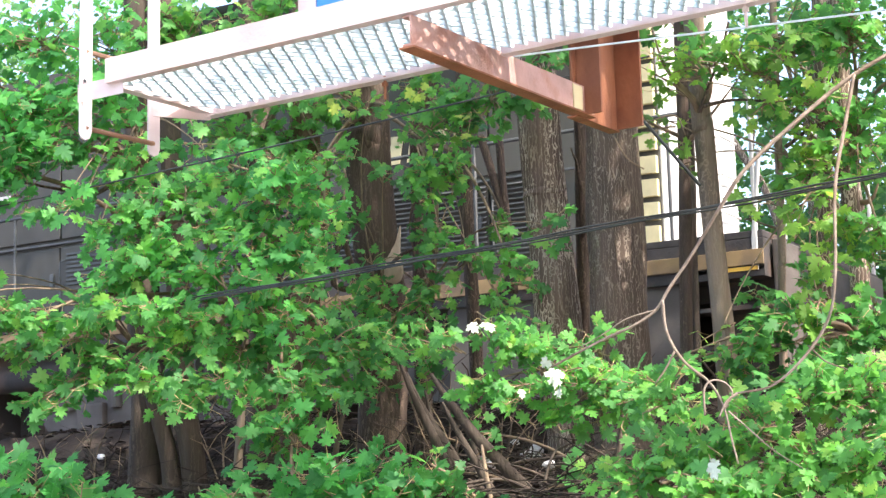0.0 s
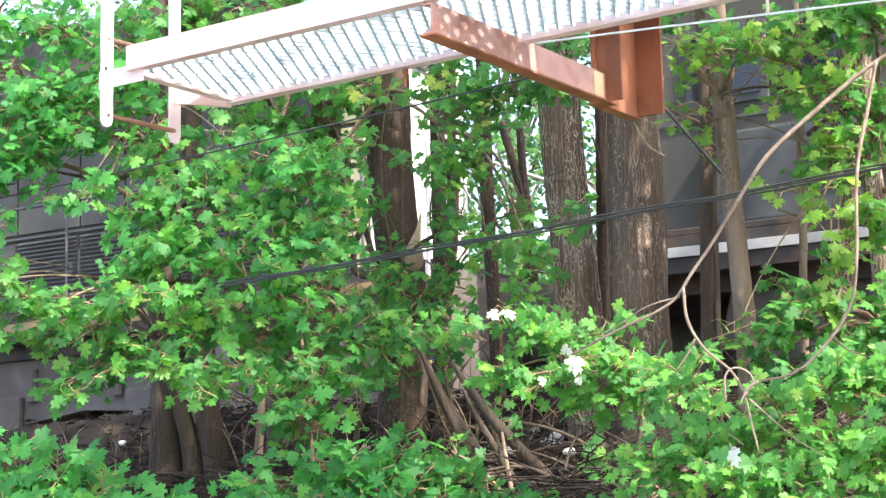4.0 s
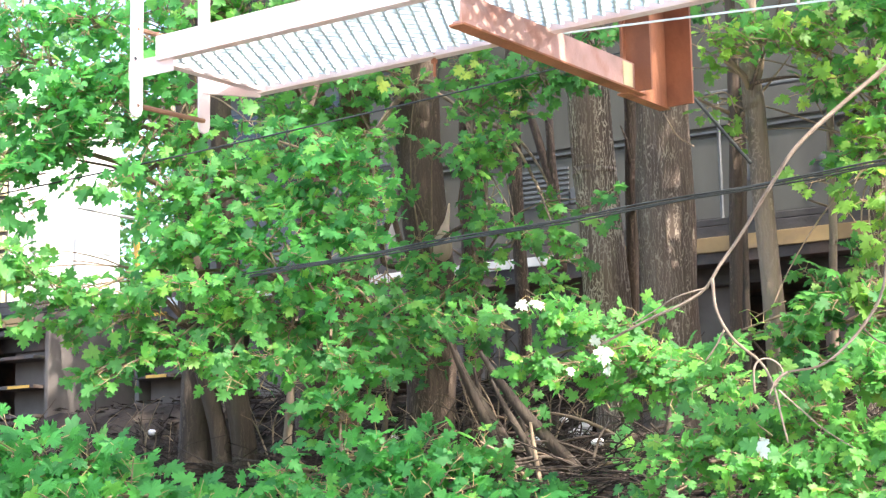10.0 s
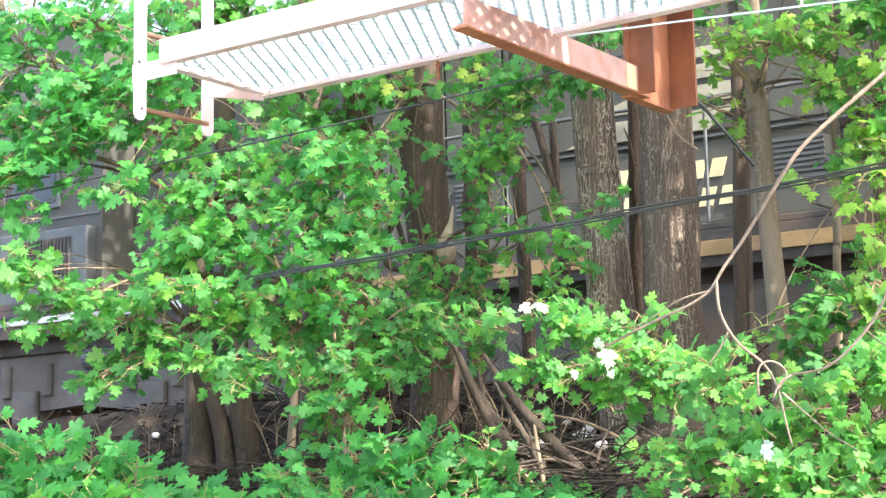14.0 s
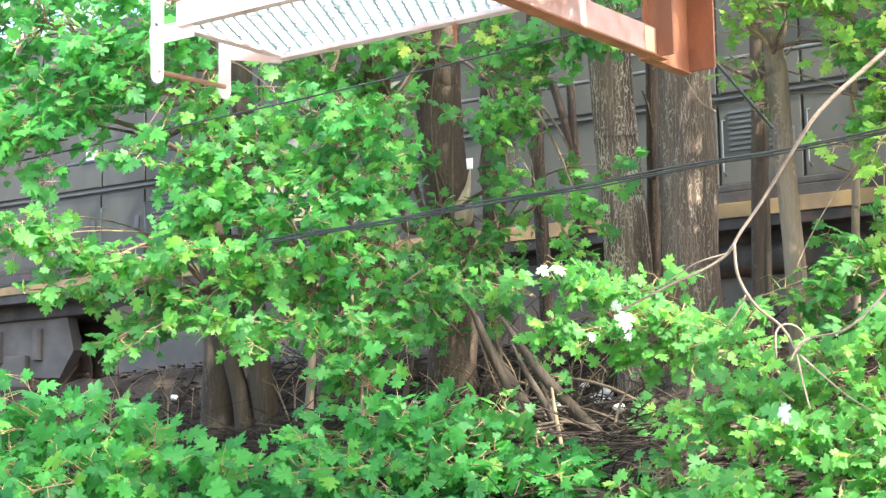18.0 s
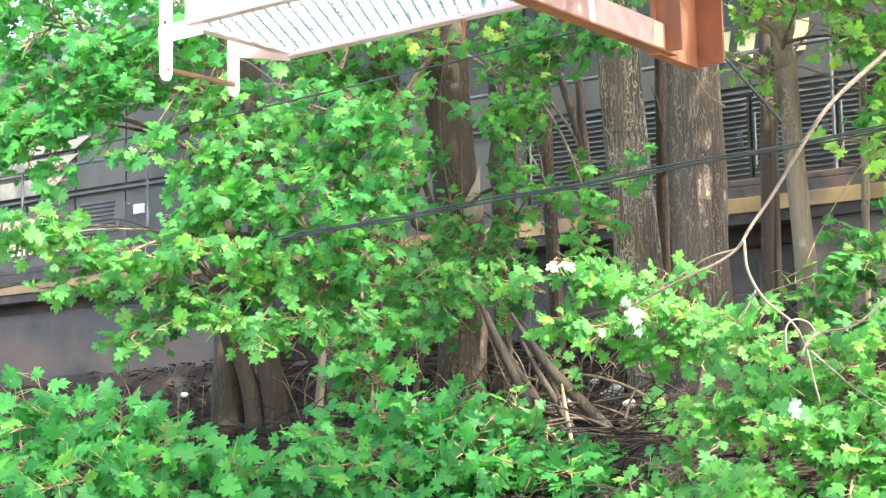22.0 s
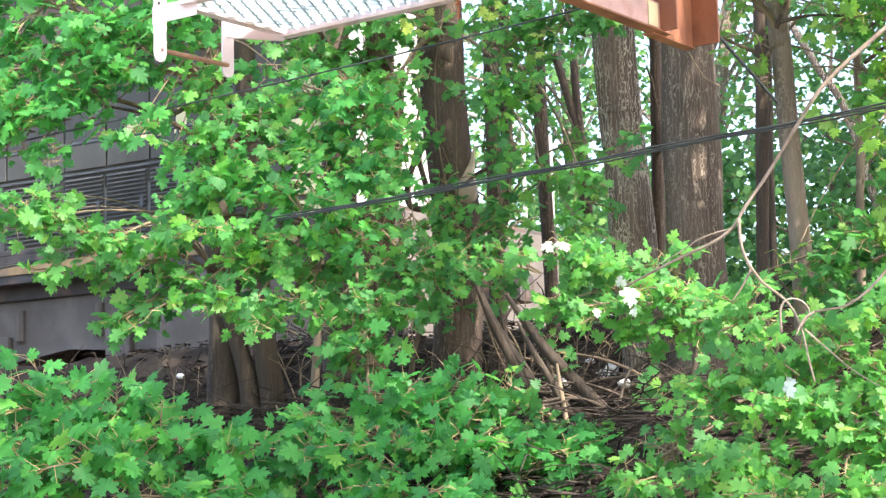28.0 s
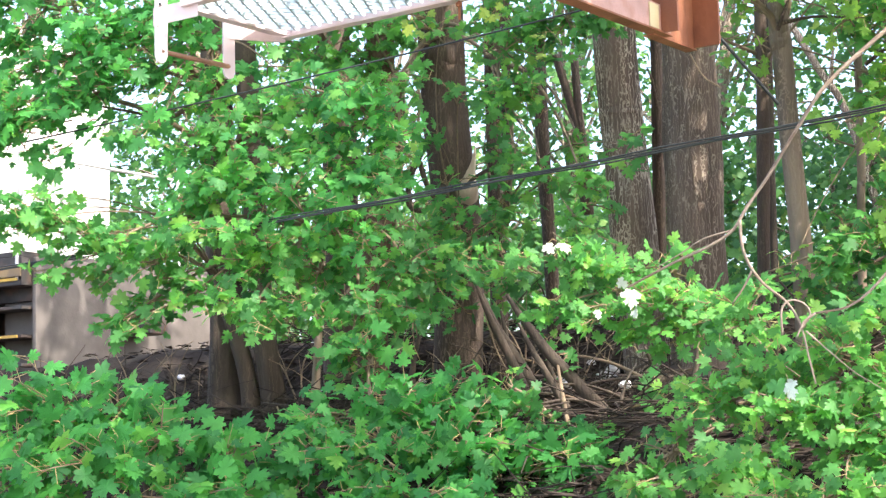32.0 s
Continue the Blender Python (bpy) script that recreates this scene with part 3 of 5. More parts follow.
foliage(t, 43, (-0.400, 11.150, 3.000), [((-0.092, 10.200, 2.578), 0.14, 0.10), ((-0.266, 10.600, 2.932), 0.21, 0.16), ((-0.287, 10.400, 2.978), 0.17, 0.14), ((-0.294, 10.200, 2.710), 0.15, 0.09), ((-0.346, 10.500, 3.171), 0.14, 0.06), ((0.016, 10.200, 2.805), 0.15, 0.07), ((-0.090, 10.100, 2.626), 0.13, 0.07), ((-0.535, 10.700, 3.665), 0.09, 0.06), ((-0.439, 10.700, 3.368), 0.12, 0.06), ((-0.409, 10.400, 2.490), 0.12, 0.08), ((-0.482, 10.300, 2.952), 0.19, 0.13), ((-0.409, 10.100, 2.702), 0.15, 0.09), ((-0.369, 10.600, 3.947), 0.11, 0.05), ((-0.451, 10.600, 4.366), 0.16, 0.06), ((-0.605, 10.400, 3.234), 0.12, 0.09)], 0.085, LEAF, cover=1.2, limb_r=0.008)
# out of view; added to shade the engines on the left
crown(t, 86, (-0.520, 11.300, 6.400), (-1.500, 13.900, 8.000), 2.4, 110, 0.17)
t = tree("slim maple with brown bark")
trunk(t, [(-0.170, 11.600, 2.020), (-0.164, 11.600, 3.102), (-0.167, 11.600, 4.138), (-0.165, 11.600, 4.750)], 0.11, BARK_DARK, 9.5)
foliage(t, 14, (-0.165, 11.500, 4.317), [((0.423, 10.900, 3.582), 0.12, 0.13), ((-0.078, 10.800, 3.070), 0.20, 0.14), ((-0.110, 10.400, 3.766), 0.14, 0.21), ((0.417, 10.300, 3.199), 0.17, 0.14), ((0.217, 10.600, 4.196), 0.16, 0.11), ((-0.096, 10.600, 4.477), 0.25, 0.16), ((0.153, 10.400, 4.306), 0.24, 0.14)], 0.088, LEAF_BRIGHT, cover=1.35)
foliage(t, 18, (-0.165, 11.500, 4.317), [((0.158, 10.400, 3.239), 0.19, 0.14), ((-0.012, 10.300, 3.422), 0.15, 0.14), ((0.386, 10.200, 2.907), 0.17, 0.12)], 0.08, LEAF_BRIGHT, cover=1.0, limb_r=0.008)
t = tree("slim forked maple behind the bank")
trunk(t, [(0.225, 12.000, 2.182), (0.205, 12.000, 3.144), (0.183, 12.000, 3.800), (0.174, 12.000, 4.637)], 0.104, BARK_DARK, 9.5)
part("limb", Shape().tube(smooth_path([(0.476, 11.900, 3.285), (0.469, 11.900, 3.692), (0.370, 11.900, 4.148), (0.290, 11.900, 4.441)]), [0.05, 0.05, 0.045, 0.045, 0.04, 0.04, 0.04, 0.03, 0.03, 0.03, 0.03, 0.03, 0.03, 0.03, 0.03, 0.03], 8), BARK_DARK, t, smooth=True)
part("limb", Shape().tube(smooth_path([(0.477, 11.900, 3.692), (0.441, 11.900, 4.063), (0.427, 11.900, 4.396)]), 0.03, 8), BARK_DARK, t, smooth=True)
t = tree("brown maple trunk half hidden by leaves")
trunk(t, [(-1.266, 11.800, 2.017), (-1.258, 11.800, 2.997), (-1.257, 11.800, 4.088), (-1.304, 11.800, 4.835)], 0.265, BARK_DARK, 10)
foliage(t, 15, (-1.245, 11.600, 4.370), [((-1.338, 10.900, 4.246), 0.33, 0.16), ((-0.965, 10.900, 4.197), 0.25, 0.15), ((-1.658, 10.800, 4.920), 0.40, 0.25), ((-1.097, 10.800, 4.982), 0.36, 0.18), ((-0.651, 10.800, 4.777), 0.32, 0.14), ((-1.397, 10.800, 4.605), 0.40, 0.16)], 0.09, LEAF_BRIGHT, cover=2.2)
t = tree("red-brown maple trunk rising behind shrub leaves")
trunk(t, [(-0.985, 11.000, 2.007), (-0.977, 11.000, 2.629), (-0.876, 11.000, 3.448), (-0.829, 11.000, 4.095), (-0.891, 11.000, 4.483)], 0.21, BARK_RED, 10, sides=24)
for line in ([(-0.934, 10.800, 4.471), (-0.870, 10.800, 4.278), (-0.780, 10.800, 4.086)], [(-0.651, 10.800, 4.063), (-0.617, 10.800, 3.893), (-0.657, 10.800, 3.706)]):
    part("limb", Shape().tube(smooth_path(line, 5), 0.009, 6, True, 0.3), TWIG, t, smooth=True)
foliage(t, 41, (-0.847, 10.900, 3.883), [((-1.069, 10.200, 3.922), 0.19, 0.10), ((-1.385, 10.200, 3.753), 0.20, 0.10), ((-0.929, 10.100, 3.196), 0.20, 0.10), ((-0.632, 10.200, 2.960), 0.20, 0.10), ((-0.792, 10.000, 2.668), 0.20, 0.10), ((-1.053, 9.900, 2.365), 0.17, 0.10), ((-0.623, 9.900, 2.321), 0.17, 0.09)], 0.1, LEAF, cover=0.9, limb_r=0.009)
t = tree("thin crooked maple stem among dense leaves")
trunk(t, [(-0.143, 11.800, 2.054), (-0.135, 11.800, 2.839), (-0.139, 11.800, 3.318), (-0.081, 11.800, 3.721)], 0.07, BARK_DARK, 9)
foliage(t, 42, (-0.122, 11.700, 3.303), [((0.713, 10.200, 3.446), 0.18, 0.09), ((0.475, 10.300, 3.119), 0.14, 0.07), ((-0.142, 10.900, 3.824), 0.14, 0.11), ((-0.039, 10.900, 3.520), 0.16, 0.11), ((-0.267, 10.600, 2.860), 0.16, 0.12), ((-0.118, 10.800, 3.265), 0.14, 0.08), ((0.131, 10.900, 4.311), 0.18, 0.09), ((-0.556, 10.800, 3.221), 0.13, 0.11)], 0.1, LEAF, cover=1.2, limb_r=0.008)
for pts, w, mat, words in (
        ([(1.434, 10.200, 2.197), (1.471, 10.200, 3.086), (1.499, 10.200, 3.788), (1.510, 10.200, 4.434)], 0.082, BARK_DARK, "thin dark maple stem"),
        ([(1.634, 9.900, 2.042), (1.636, 9.900, 2.568), (1.606, 9.900, 3.377), (1.581, 9.900, 3.997), (1.560, 9.900, 4.454)], 0.132, BARK_LIGHT, "light brown smooth-barked maple"),
        ([(1.975, 10.000, 2.038), (2.014, 10.000, 3.042), (2.041, 10.000, 3.834)], 0.050, BARK_LIGHT, "thin pale sapling stem"),
        ([(2.188, 10.100, 2.038), (2.266, 10.100, 2.844), (2.343, 10.100, 3.743), (2.367, 10.100, 4.671)], 0.101, BARK, "brown maple stem among leaves"),
        ([(2.429, 9.900, 2.022), (2.446, 9.900, 2.614), (2.453, 9.900, 3.354), (2.425, 9.900, 4.219)], 0.125, BARK, "brown maple trunk beside the tracks")):
    t = tree(words)
    trunk(t, pts, w, mat, 9.5)
    rng = random.Random(int(w * 1e4))
    for k in range(3):
        a = Vector(pts[-2]).lerp(Vector(pts[-1]), rng.random())
        tip = a + Vector((rng.uniform(-0.5, 0.5), rng.uniform(-0.4, 0.1), rng.uniform(0.15, 0.5)))
        mid = (a + tip) / 2 + Vector((rng.gauss(0, 0.06), 0, rng.gauss(-0.03, 0.05)))
        line = smooth_path([a, mid, tip], 5)
        part("limb", Shape().tube(line, [max(0.003, w * 0.18 * (1 - i / 10)) for i in range(len(line))], 6), TWIG, t, smooth=True)
foliage(t, 16, (2.412, 9.800, 3.847), [((2.008, 9.600, 4.457), 0.35, 0.19), ((2.380, 9.500, 4.416), 0.28, 0.22), ((2.049, 9.600, 4.046), 0.22, 0.16), ((2.377, 9.400, 3.754), 0.22, 0.28), ((2.086, 9.600, 3.574), 0.22, 0.13), ((2.441, 9.300, 3.180), 0.19, 0.19), ((1.553, 9.700, 4.361), 0.16, 0.16), ((2.729, 9.400, 4.175), 0.28, 0.34)], 0.088, cover=2.2, mat=LEAF_BRIGHT)
foliage(t, 19, (2.412, 9.800, 3.847), [((1.403, 9.600, 4.302), 0.18, 0.16), ((2.140, 9.500, 3.734), 0.16, 0.16), ((1.897, 9.600, 4.254), 0.19, 0.16), ((2.220, 9.400, 3.301), 0.16, 0.16)], 0.075, LEAF_BACKLIT, cover=1.1, limb_r=0.008)
foliage(t, 17, (2.408, 9.700, 2.658), [((1.814, 9.600, 2.849), 0.13, 0.08), ((1.335, 9.700, 2.582), 0.10, 0.08), ((2.086, 9.500, 2.956), 0.14, 0.08), ((1.675, 9.300, 2.438), 0.14, 0.07), ((1.896, 9.200, 2.362), 0.15, 0.07), ((1.891, 9.200, 2.738), 0.25, 0.17), ((1.697, 9.200, 2.588), 0.18, 0.14), ((2.099, 9.100, 2.475), 0.27, 0.18), ((2.359, 9.100, 2.713), 0.21, 0.18)], 0.09, LEAF, cover=2.2)

foliage(t, 28, (2.412, 9.800, 3.600), [((2.158, 9.300, 4.046), 0.12, 0.09), ((2.020, 9.200, 3.415), 0.14, 0.06), ((1.420, 9.900, 3.781), 0.07, 0.06), ((1.820, 9.300, 3.378), 0.12, 0.05), ((1.717, 9.500, 4.314), 0.13, 0.08), ((2.034, 9.100, 2.745), 0.12, 0.09), ((1.947, 9.200, 3.228), 0.18, 0.07), ((2.116, 9.300, 3.626), 0.12, 0.07), ((1.843, 9.400, 4.016), 0.16, 0.09), ((1.298, 9.900, 4.026), 0.08, 0.10), ((2.057, 9.200, 3.006), 0.12, 0.07), ((1.296, 9.800, 4.242), 0.08, 0.08), ((1.467, 9.300, 2.567), 0.12, 0.07), ((1.986, 9.400, 4.277), 0.16, 0.09)], 0.1, LEAF_BACKLIT, cover=1.3, limb_r=0.008)
t = tree("dead grey trunk leaning behind the tracks")
trunk(t, [(4.650, 21.000, 2.784), (4.493, 21.000, 4.193), (4.123, 21.000, 5.712), (3.799, 21.000, 6.305), (3.440, 21.000, 6.979)], 0.119, BARK, 0)
for a, b in (((4.333, 21.000, 5.055), (4.724, 21.200, 5.516)), ((3.930, 21.000, 6.082), (3.956, 20.800, 6.546))):
    part("limb", Shape().tube([a, Vector(a).lerp(Vector(b), 0.5) + Vector((0, 0, 0.04)), b], [0.035, 0.025, 0.01], 6), BARK, t, smooth=True)
t = tree("thin dark stem with a crooked side branch")
trunk(t, [(1.557, 10.600, 2.148), (1.578, 10.600, 2.713), (1.586, 10.600, 3.433), (1.607, 10.600, 4.132)], 0.053, BARK_MID, 8)
for k, line in enumerate(([(1.546, 9.800, 4.077), (1.757, 9.800, 4.113), (1.991, 9.800, 4.100), (2.227, 9.800, 4.107)], [(2.042, 9.800, 3.816), (2.216, 9.800, 3.938), (2.353, 9.800, 3.969)], [(1.545, 9.800, 4.043), (1.614, 9.800, 4.214), (1.699, 9.800, 4.421), (1.749, 9.800, 4.595)], [(1.188, 9.700, 3.687), (1.092, 9.700, 3.757), (1.015, 9.700, 3.895)], [(1.442, 9.700, 3.884), (1.385, 9.700, 4.004), (1.234, 9.700, 3.974)])):
    part("limb", Shape().tube(smooth_path(line, 5), [0.014, 0.013, 0.012, 0.011, 0.01] + [0.008] * (len(line) * 5 - 9) if k < 3 else 0.0045, 6), BARK_DARK if k < 3 else TWIG, t, smooth=True)

# -- the clump of stems at the foot of the bank
t = tree("clump of maple stems with brown bark at its foot")
trunk(t, [(-1.952, 11.000, 1.972), (-1.953, 11.000, 2.262), (-1.940, 11.000, 2.775), (-1.987, 11.000, 3.674)], 0.227, BARK_MID, 9.5, sides=28)
trunk(t, [(-1.764, 10.900, 1.929), (-1.797, 10.900, 2.180), (-1.885, 10.900, 2.508), (-1.985, 10.900, 2.912), (-2.005, 10.900, 3.357)], 0.124, BARK_MID, 0)
trunk(t, [(-1.620, 10.900, 1.961), (-1.645, 10.900, 2.177), (-1.703, 10.900, 2.539), (-1.718, 10.900, 3.053)], 0.160, BARK_MID, 8)
foliage(t, 21, (-1.878, 10.800, 3.560), [
    ((-1.839, 9.800, 3.790), 0.26, 0.13), ((-1.781, 9.500, 3.393), 0.22, 0.19), ((-1.474, 9.600, 3.603), 0.29, 0.19), ((-1.169, 9.500, 3.377), 0.32, 0.22), ((-1.570, 9.400, 3.175), 0.34, 0.19),
    ((-0.843, 9.400, 3.572), 0.22, 0.17), ((-0.839, 9.400, 3.253), 0.28, 0.19), ((-1.209, 9.300, 2.991), 0.31, 0.16), ((-1.856, 9.400, 3.086), 0.19, 0.11), ((-1.114, 9.600, 3.727), 0.29, 0.16), ((-0.637, 9.500, 3.395), 0.13, 0.14), ((-3.110, 9.600, 3.680), 0.22, 0.35), ((-0.980, 9.200, 2.814), 0.25, 0.15)],
    0.086, LEAF_BLUE, cover=2.1, singles=290, limb_r=0.022)
foliage(t, 23, (-1.934, 10.800, 4.011), [((-2.420, 9.800, 4.638), 0.36, 0.26), ((-2.133, 9.900, 4.342), 0.30, 0.23), ((-2.488, 9.700, 4.160), 0.29, 0.18), ((-2.060, 10.200, 4.786), 0.31, 0.20), ((-2.822, 9.800, 4.403), 0.29, 0.36), ((-2.151, 10.000, 3.982), 0.23, 0.12), ((-2.948, 9.800, 4.025), 0.26, 0.20), ((-2.610, 9.800, 3.896), 0.23, 0.13), ((-3.228, 9.800, 4.449), 0.26, 0.33), ((-2.312, 9.800, 4.181), 0.26, 0.20), ((-3.146, 9.700, 3.837), 0.23, 0.19), ((-1.967, 10.100, 4.249), 0.20, 0.20), ((-2.385, 9.700, 3.952), 0.23, 0.13), ((-2.750, 9.600, 3.670), 0.19, 0.11), ((-2.975, 9.600, 3.510), 0.19, 0.14), ((-2.625, 9.600, 3.986), 0.29, 0.14), ((-2.556, 9.600, 3.816), 0.32, 0.08), ((-2.913, 9.600, 3.675), 0.19, 0.13), ((-2.055, 9.800, 3.693), 0.13, 0.13)], 0.1, LEAF_BLUE, cover=1.85, limb_r=0.01)
foliage(t, 27, (-1.960, 10.800, 4.300), [((-2.770, 9.600, 3.361), 0.13, 0.06), ((-1.968, 9.500, 3.344), 0.10, 0.08), ((-2.227, 9.600, 3.503), 0.10, 0.06), ((-2.518, 9.700, 3.581), 0.13, 0.05), ((-2.710, 9.600, 3.718), 0.19, 0.11), ((-2.057, 9.500, 3.528), 0.11, 0.07), ((-2.789, 9.600, 3.519), 0.16, 0.08), ((-1.495, 10.000, 3.977), 0.15, 0.07), ((-1.310, 9.900, 3.810), 0.15, 0.08), ((-2.487, 9.700, 3.767), 0.16, 0.08), ((-1.821, 9.900, 4.086), 0.13, 0.07)], 0.1, LEAF_BLUE, cover=1.8, limb_r=0.008)
foliage(t, 29, (-1.950, 10.800, 2.800), [((-2.625, 9.300, 2.711), 0.19, 0.06), ((-2.315, 9.200, 2.660), 0.18, 0.05), ((-2.049, 9.200, 2.703), 0.15, 0.06), ((-2.741, 9.400, 3.121), 0.13, 0.06), ((-2.565, 9.300, 2.893), 0.22, 0.09), ((-2.254, 9.200, 2.793), 0.18, 0.07), ((-1.888, 9.100, 2.601), 0.15, 0.08), ((-2.659, 9.400, 3.038), 0.16, 0.07), ((-1.824, 9.400, 3.144), 0.16, 0.09)], 0.095, LEAF_BRIGHT, cover=2.2, limb_r=0.007)
part("limb", Shape().tube(smooth_path([(-1.879, 10.200, 3.878), (-2.156, 10.200, 3.726), (-2.330, 10.200, 3.766), (-2.644, 10.200, 3.835)], 4), [0.02, 0.018, 0.016, 0.015, 0.014, 0.013, 0.012, 0.011, 0.01, 0.009, 0.008, 0.007, 0.006], 6), BARK_DARK, t, smooth=True)
t = tree("leafy maple sapling with layered green boughs")
trunk(t, [(-1.288, 10.400, 2.006), (-1.269, 10.400, 2.280), (-1.242, 10.400, 2.695), (-1.212, 10.400, 3.116)], 0.055, BARK_LIGHT, 0)
foliage(t, 22, (-1.215, 10.300, 2.927), [
    ((-1.598, 9.200, 2.830), 0.34, 0.14), ((-1.793, 9.100, 2.516), 0.33, 0.12), ((-1.413, 9.200, 2.701), 0.28, 0.18), 
    ((-0.833, 9.300, 2.949), 0.22, 0.14), ((-0.611, 9.200, 2.649), 0.28, 0.18), ((-0.760, 9.100, 2.367), 0.27, 0.17), ((-0.545, 9.200, 2.454), 0.11, 0.11), ((-1.117, 9.300, 2.642), 0.22, 0.16), ((-1.472, 9.000, 2.377), 0.27, 0.12), ((-1.185, 9.100, 2.408), 0.21, 0.14), ((-0.427, 9.200, 2.613), 0.18, 0.15), ((-0.924, 8.900, 2.119), 0.18, 0.12)],
    0.084, cover=1.9, singles=290)

foliage(t, 24, (-1.223, 10.300, 2.823), [((-2.008, 9.100, 2.705), 0.27, 0.14), ((-2.248, 9.200, 2.847), 0.21, 0.11), ((-2.157, 9.100, 2.404), 0.18, 0.09), ((-1.908, 9.200, 2.901), 0.18, 0.11)], 0.092, cover=1.5)
foliage(t, 26, (-1.272, 10.300, 2.686), [((-2.837, 9.400, 2.984), 0.28, 0.17), ((-2.429, 9.300, 2.865), 0.19, 0.12), ((-2.089, 9.200, 2.441), 0.21, 0.09)], 0.09, cover=1.7, limb_r=0.01)

# -- broad leaved maple shrubs in front
t = tree("broad-leaved maple shrub at the foot of the bank", "shrub", "maple_shrub")
trunk(t, [(-1.911, 8.600, 1.289), (-1.942, 8.600, 1.511), (-1.987, 8.600, 1.707)], 0.035, BARK_MID, 0, sides=8)
foliage(t, 31, (-1.987, 8.600, 1.679), [((-1.993, 8.200, 1.880), 0.33, 0.14), ((-2.317, 8.100, 1.880), 0.30, 0.22), ((-1.704, 8.000, 1.722), 0.32, 0.16), ((-1.993, 7.900, 1.625), 0.40, 0.16), ((-1.404, 8.100, 1.610), 0.30, 0.16), ((-2.382, 7.900, 1.584), 0.37, 0.21), ((-1.556, 7.800, 1.413), 0.52, 0.16)], 0.118, LEAF_SHADED, 2.6, 290)
t = tree("low maple shrub with many green leaves", "shrub", "maple_shrub")
trunk(t, [(-0.806, 8.800, 1.252), (-0.775, 8.800, 1.477), (-0.743, 8.800, 1.704)], 0.03, BARK_MID, 0, sides=8)
foliage(t, 32, (-0.744, 8.800, 1.676), [((-0.990, 8.500, 1.840), 0.20, 0.10), ((-0.659, 8.500, 1.894), 0.28, 0.16), ((-0.322, 8.500, 1.885), 0.26, 0.14), ((-0.720, 8.200, 1.645), 0.41, 0.16), ((-0.264, 8.300, 1.660), 0.33, 0.15), ((-1.084, 8.300, 1.601), 0.33, 0.17), ((-0.522, 8.000, 1.381), 0.64, 0.16), ((-0.048, 8.600, 1.657), 0.17, 0.09), ((-0.805, 8.900, 2.174), 0.15, 0.15), ((-0.423, 8.700, 1.943), 0.12, 0.07), ((0.197, 8.300, 1.568), 0.33, 0.14)], 0.1, LEAF_SHADED, 2.4, 290)
t = tree("sparse maple shrub among dry brush", "shrub", "maple_shrub")
trunk(t, [(0.291, 9.000, 1.216), (0.269, 9.000, 1.447), (0.245, 9.000, 1.622)], 0.025, BARK_MID, 0, sides=8)
foliage(t, 33, (0.244, 9.000, 1.593), [((-0.042, 8.900, 1.859), 0.12, 0.09), ((0.091, 8.800, 1.738), 0.15, 0.05), ((0.333, 8.700, 1.720), 0.12, 0.04), ((-0.094, 9.000, 1.976), 0.09, 0.05), ((-0.053, 8.600, 1.504), 0.16, 0.09), ((0.184, 8.500, 1.451), 0.14, 0.07), ((0.387, 8.400, 1.409), 0.11, 0.04), ((0.480, 8.700, 1.587), 0.08, 0.05), ((0.069, 9.000, 1.659), 0.09, 0.05), ((-0.166, 8.800, 1.635), 0.12, 0.07), ((0.121, 8.700, 1.568), 0.29, 0.14), ((0.455, 8.600, 1.449), 0.34, 0.14), ((-0.108, 8.500, 1.465), 0.34, 0.14), ((0.771, 8.400, 1.363), 0.34, 0.14), ((0.302, 8.900, 1.649), 0.18, 0.09), ((0.214, 8.200, 1.303), 0.71, 0.14), ((0.607, 8.700, 1.556), 0.17, 0.09), ((0.620, 9.200, 1.793), 0.12, 0.09), ((0.737, 9.100, 1.877), 0.12, 0.09), ((0.179, 9.400, 2.149), 0.09, 0.06)], 0.095, LEAF, 2.3)
t = tree("bright maple sapling with fresh sunlit leaves", "sapling", "maple_sapling")
trunk(t, [(1.310, 7.600, 1.224), (1.312, 7.600, 1.492), (1.291, 7.600, 1.690), (1.286, 7.600, 1.914)], 0.04, BARK_MID, 0, sides=10)
foliage(t, 34, (1.291, 7.600, 1.789), [((0.566, 7.400, 1.584), 0.11, 0.09), ((0.492, 7.300, 1.439), 0.12, 0.05), ((0.393, 7.700, 1.444), 0.08, 0.05), ((0.630, 7.500, 1.730), 0.08, 0.06), ((0.972, 7.500, 2.190), 0.23, 0.11), ((1.056, 7.300, 1.954), 0.24, 0.15), ((0.808, 7.300, 1.817), 0.19, 0.12), ((1.332, 7.200, 2.013), 0.24, 0.14), ((1.626, 7.300, 2.157), 0.22, 0.13), ((1.798, 7.200, 2.192), 0.22, 0.14), ((1.516, 7.100, 1.861), 0.26, 0.14), ((1.141, 7.000, 1.729), 0.28, 0.13),
    ((1.706, 7.000, 1.898), 0.23, 0.14), ((0.880, 7.000, 1.577), 0.28, 0.14), ((1.365, 6.900, 1.564), 0.32, 0.16), ((1.707, 6.900, 1.600), 0.28, 0.18), ((1.996, 7.100, 1.989), 0.21, 0.28), ((0.746, 7.100, 1.443), 0.19, 0.09), ((1.156, 6.800, 1.373), 0.50, 0.11)], 0.078, LEAF_SUNLIT, 2.5, 290, limb_r=0.012)
t = tree("low maple bough reaching out over the brush", "sapling", "maple_sapling")
trunk(t, [(0.777, 8.600, 1.413), (0.804, 8.600, 1.718), (0.878, 8.600, 2.112), (0.915, 8.600, 2.311)], 0.035, BARK_MID, 0, sides=10)
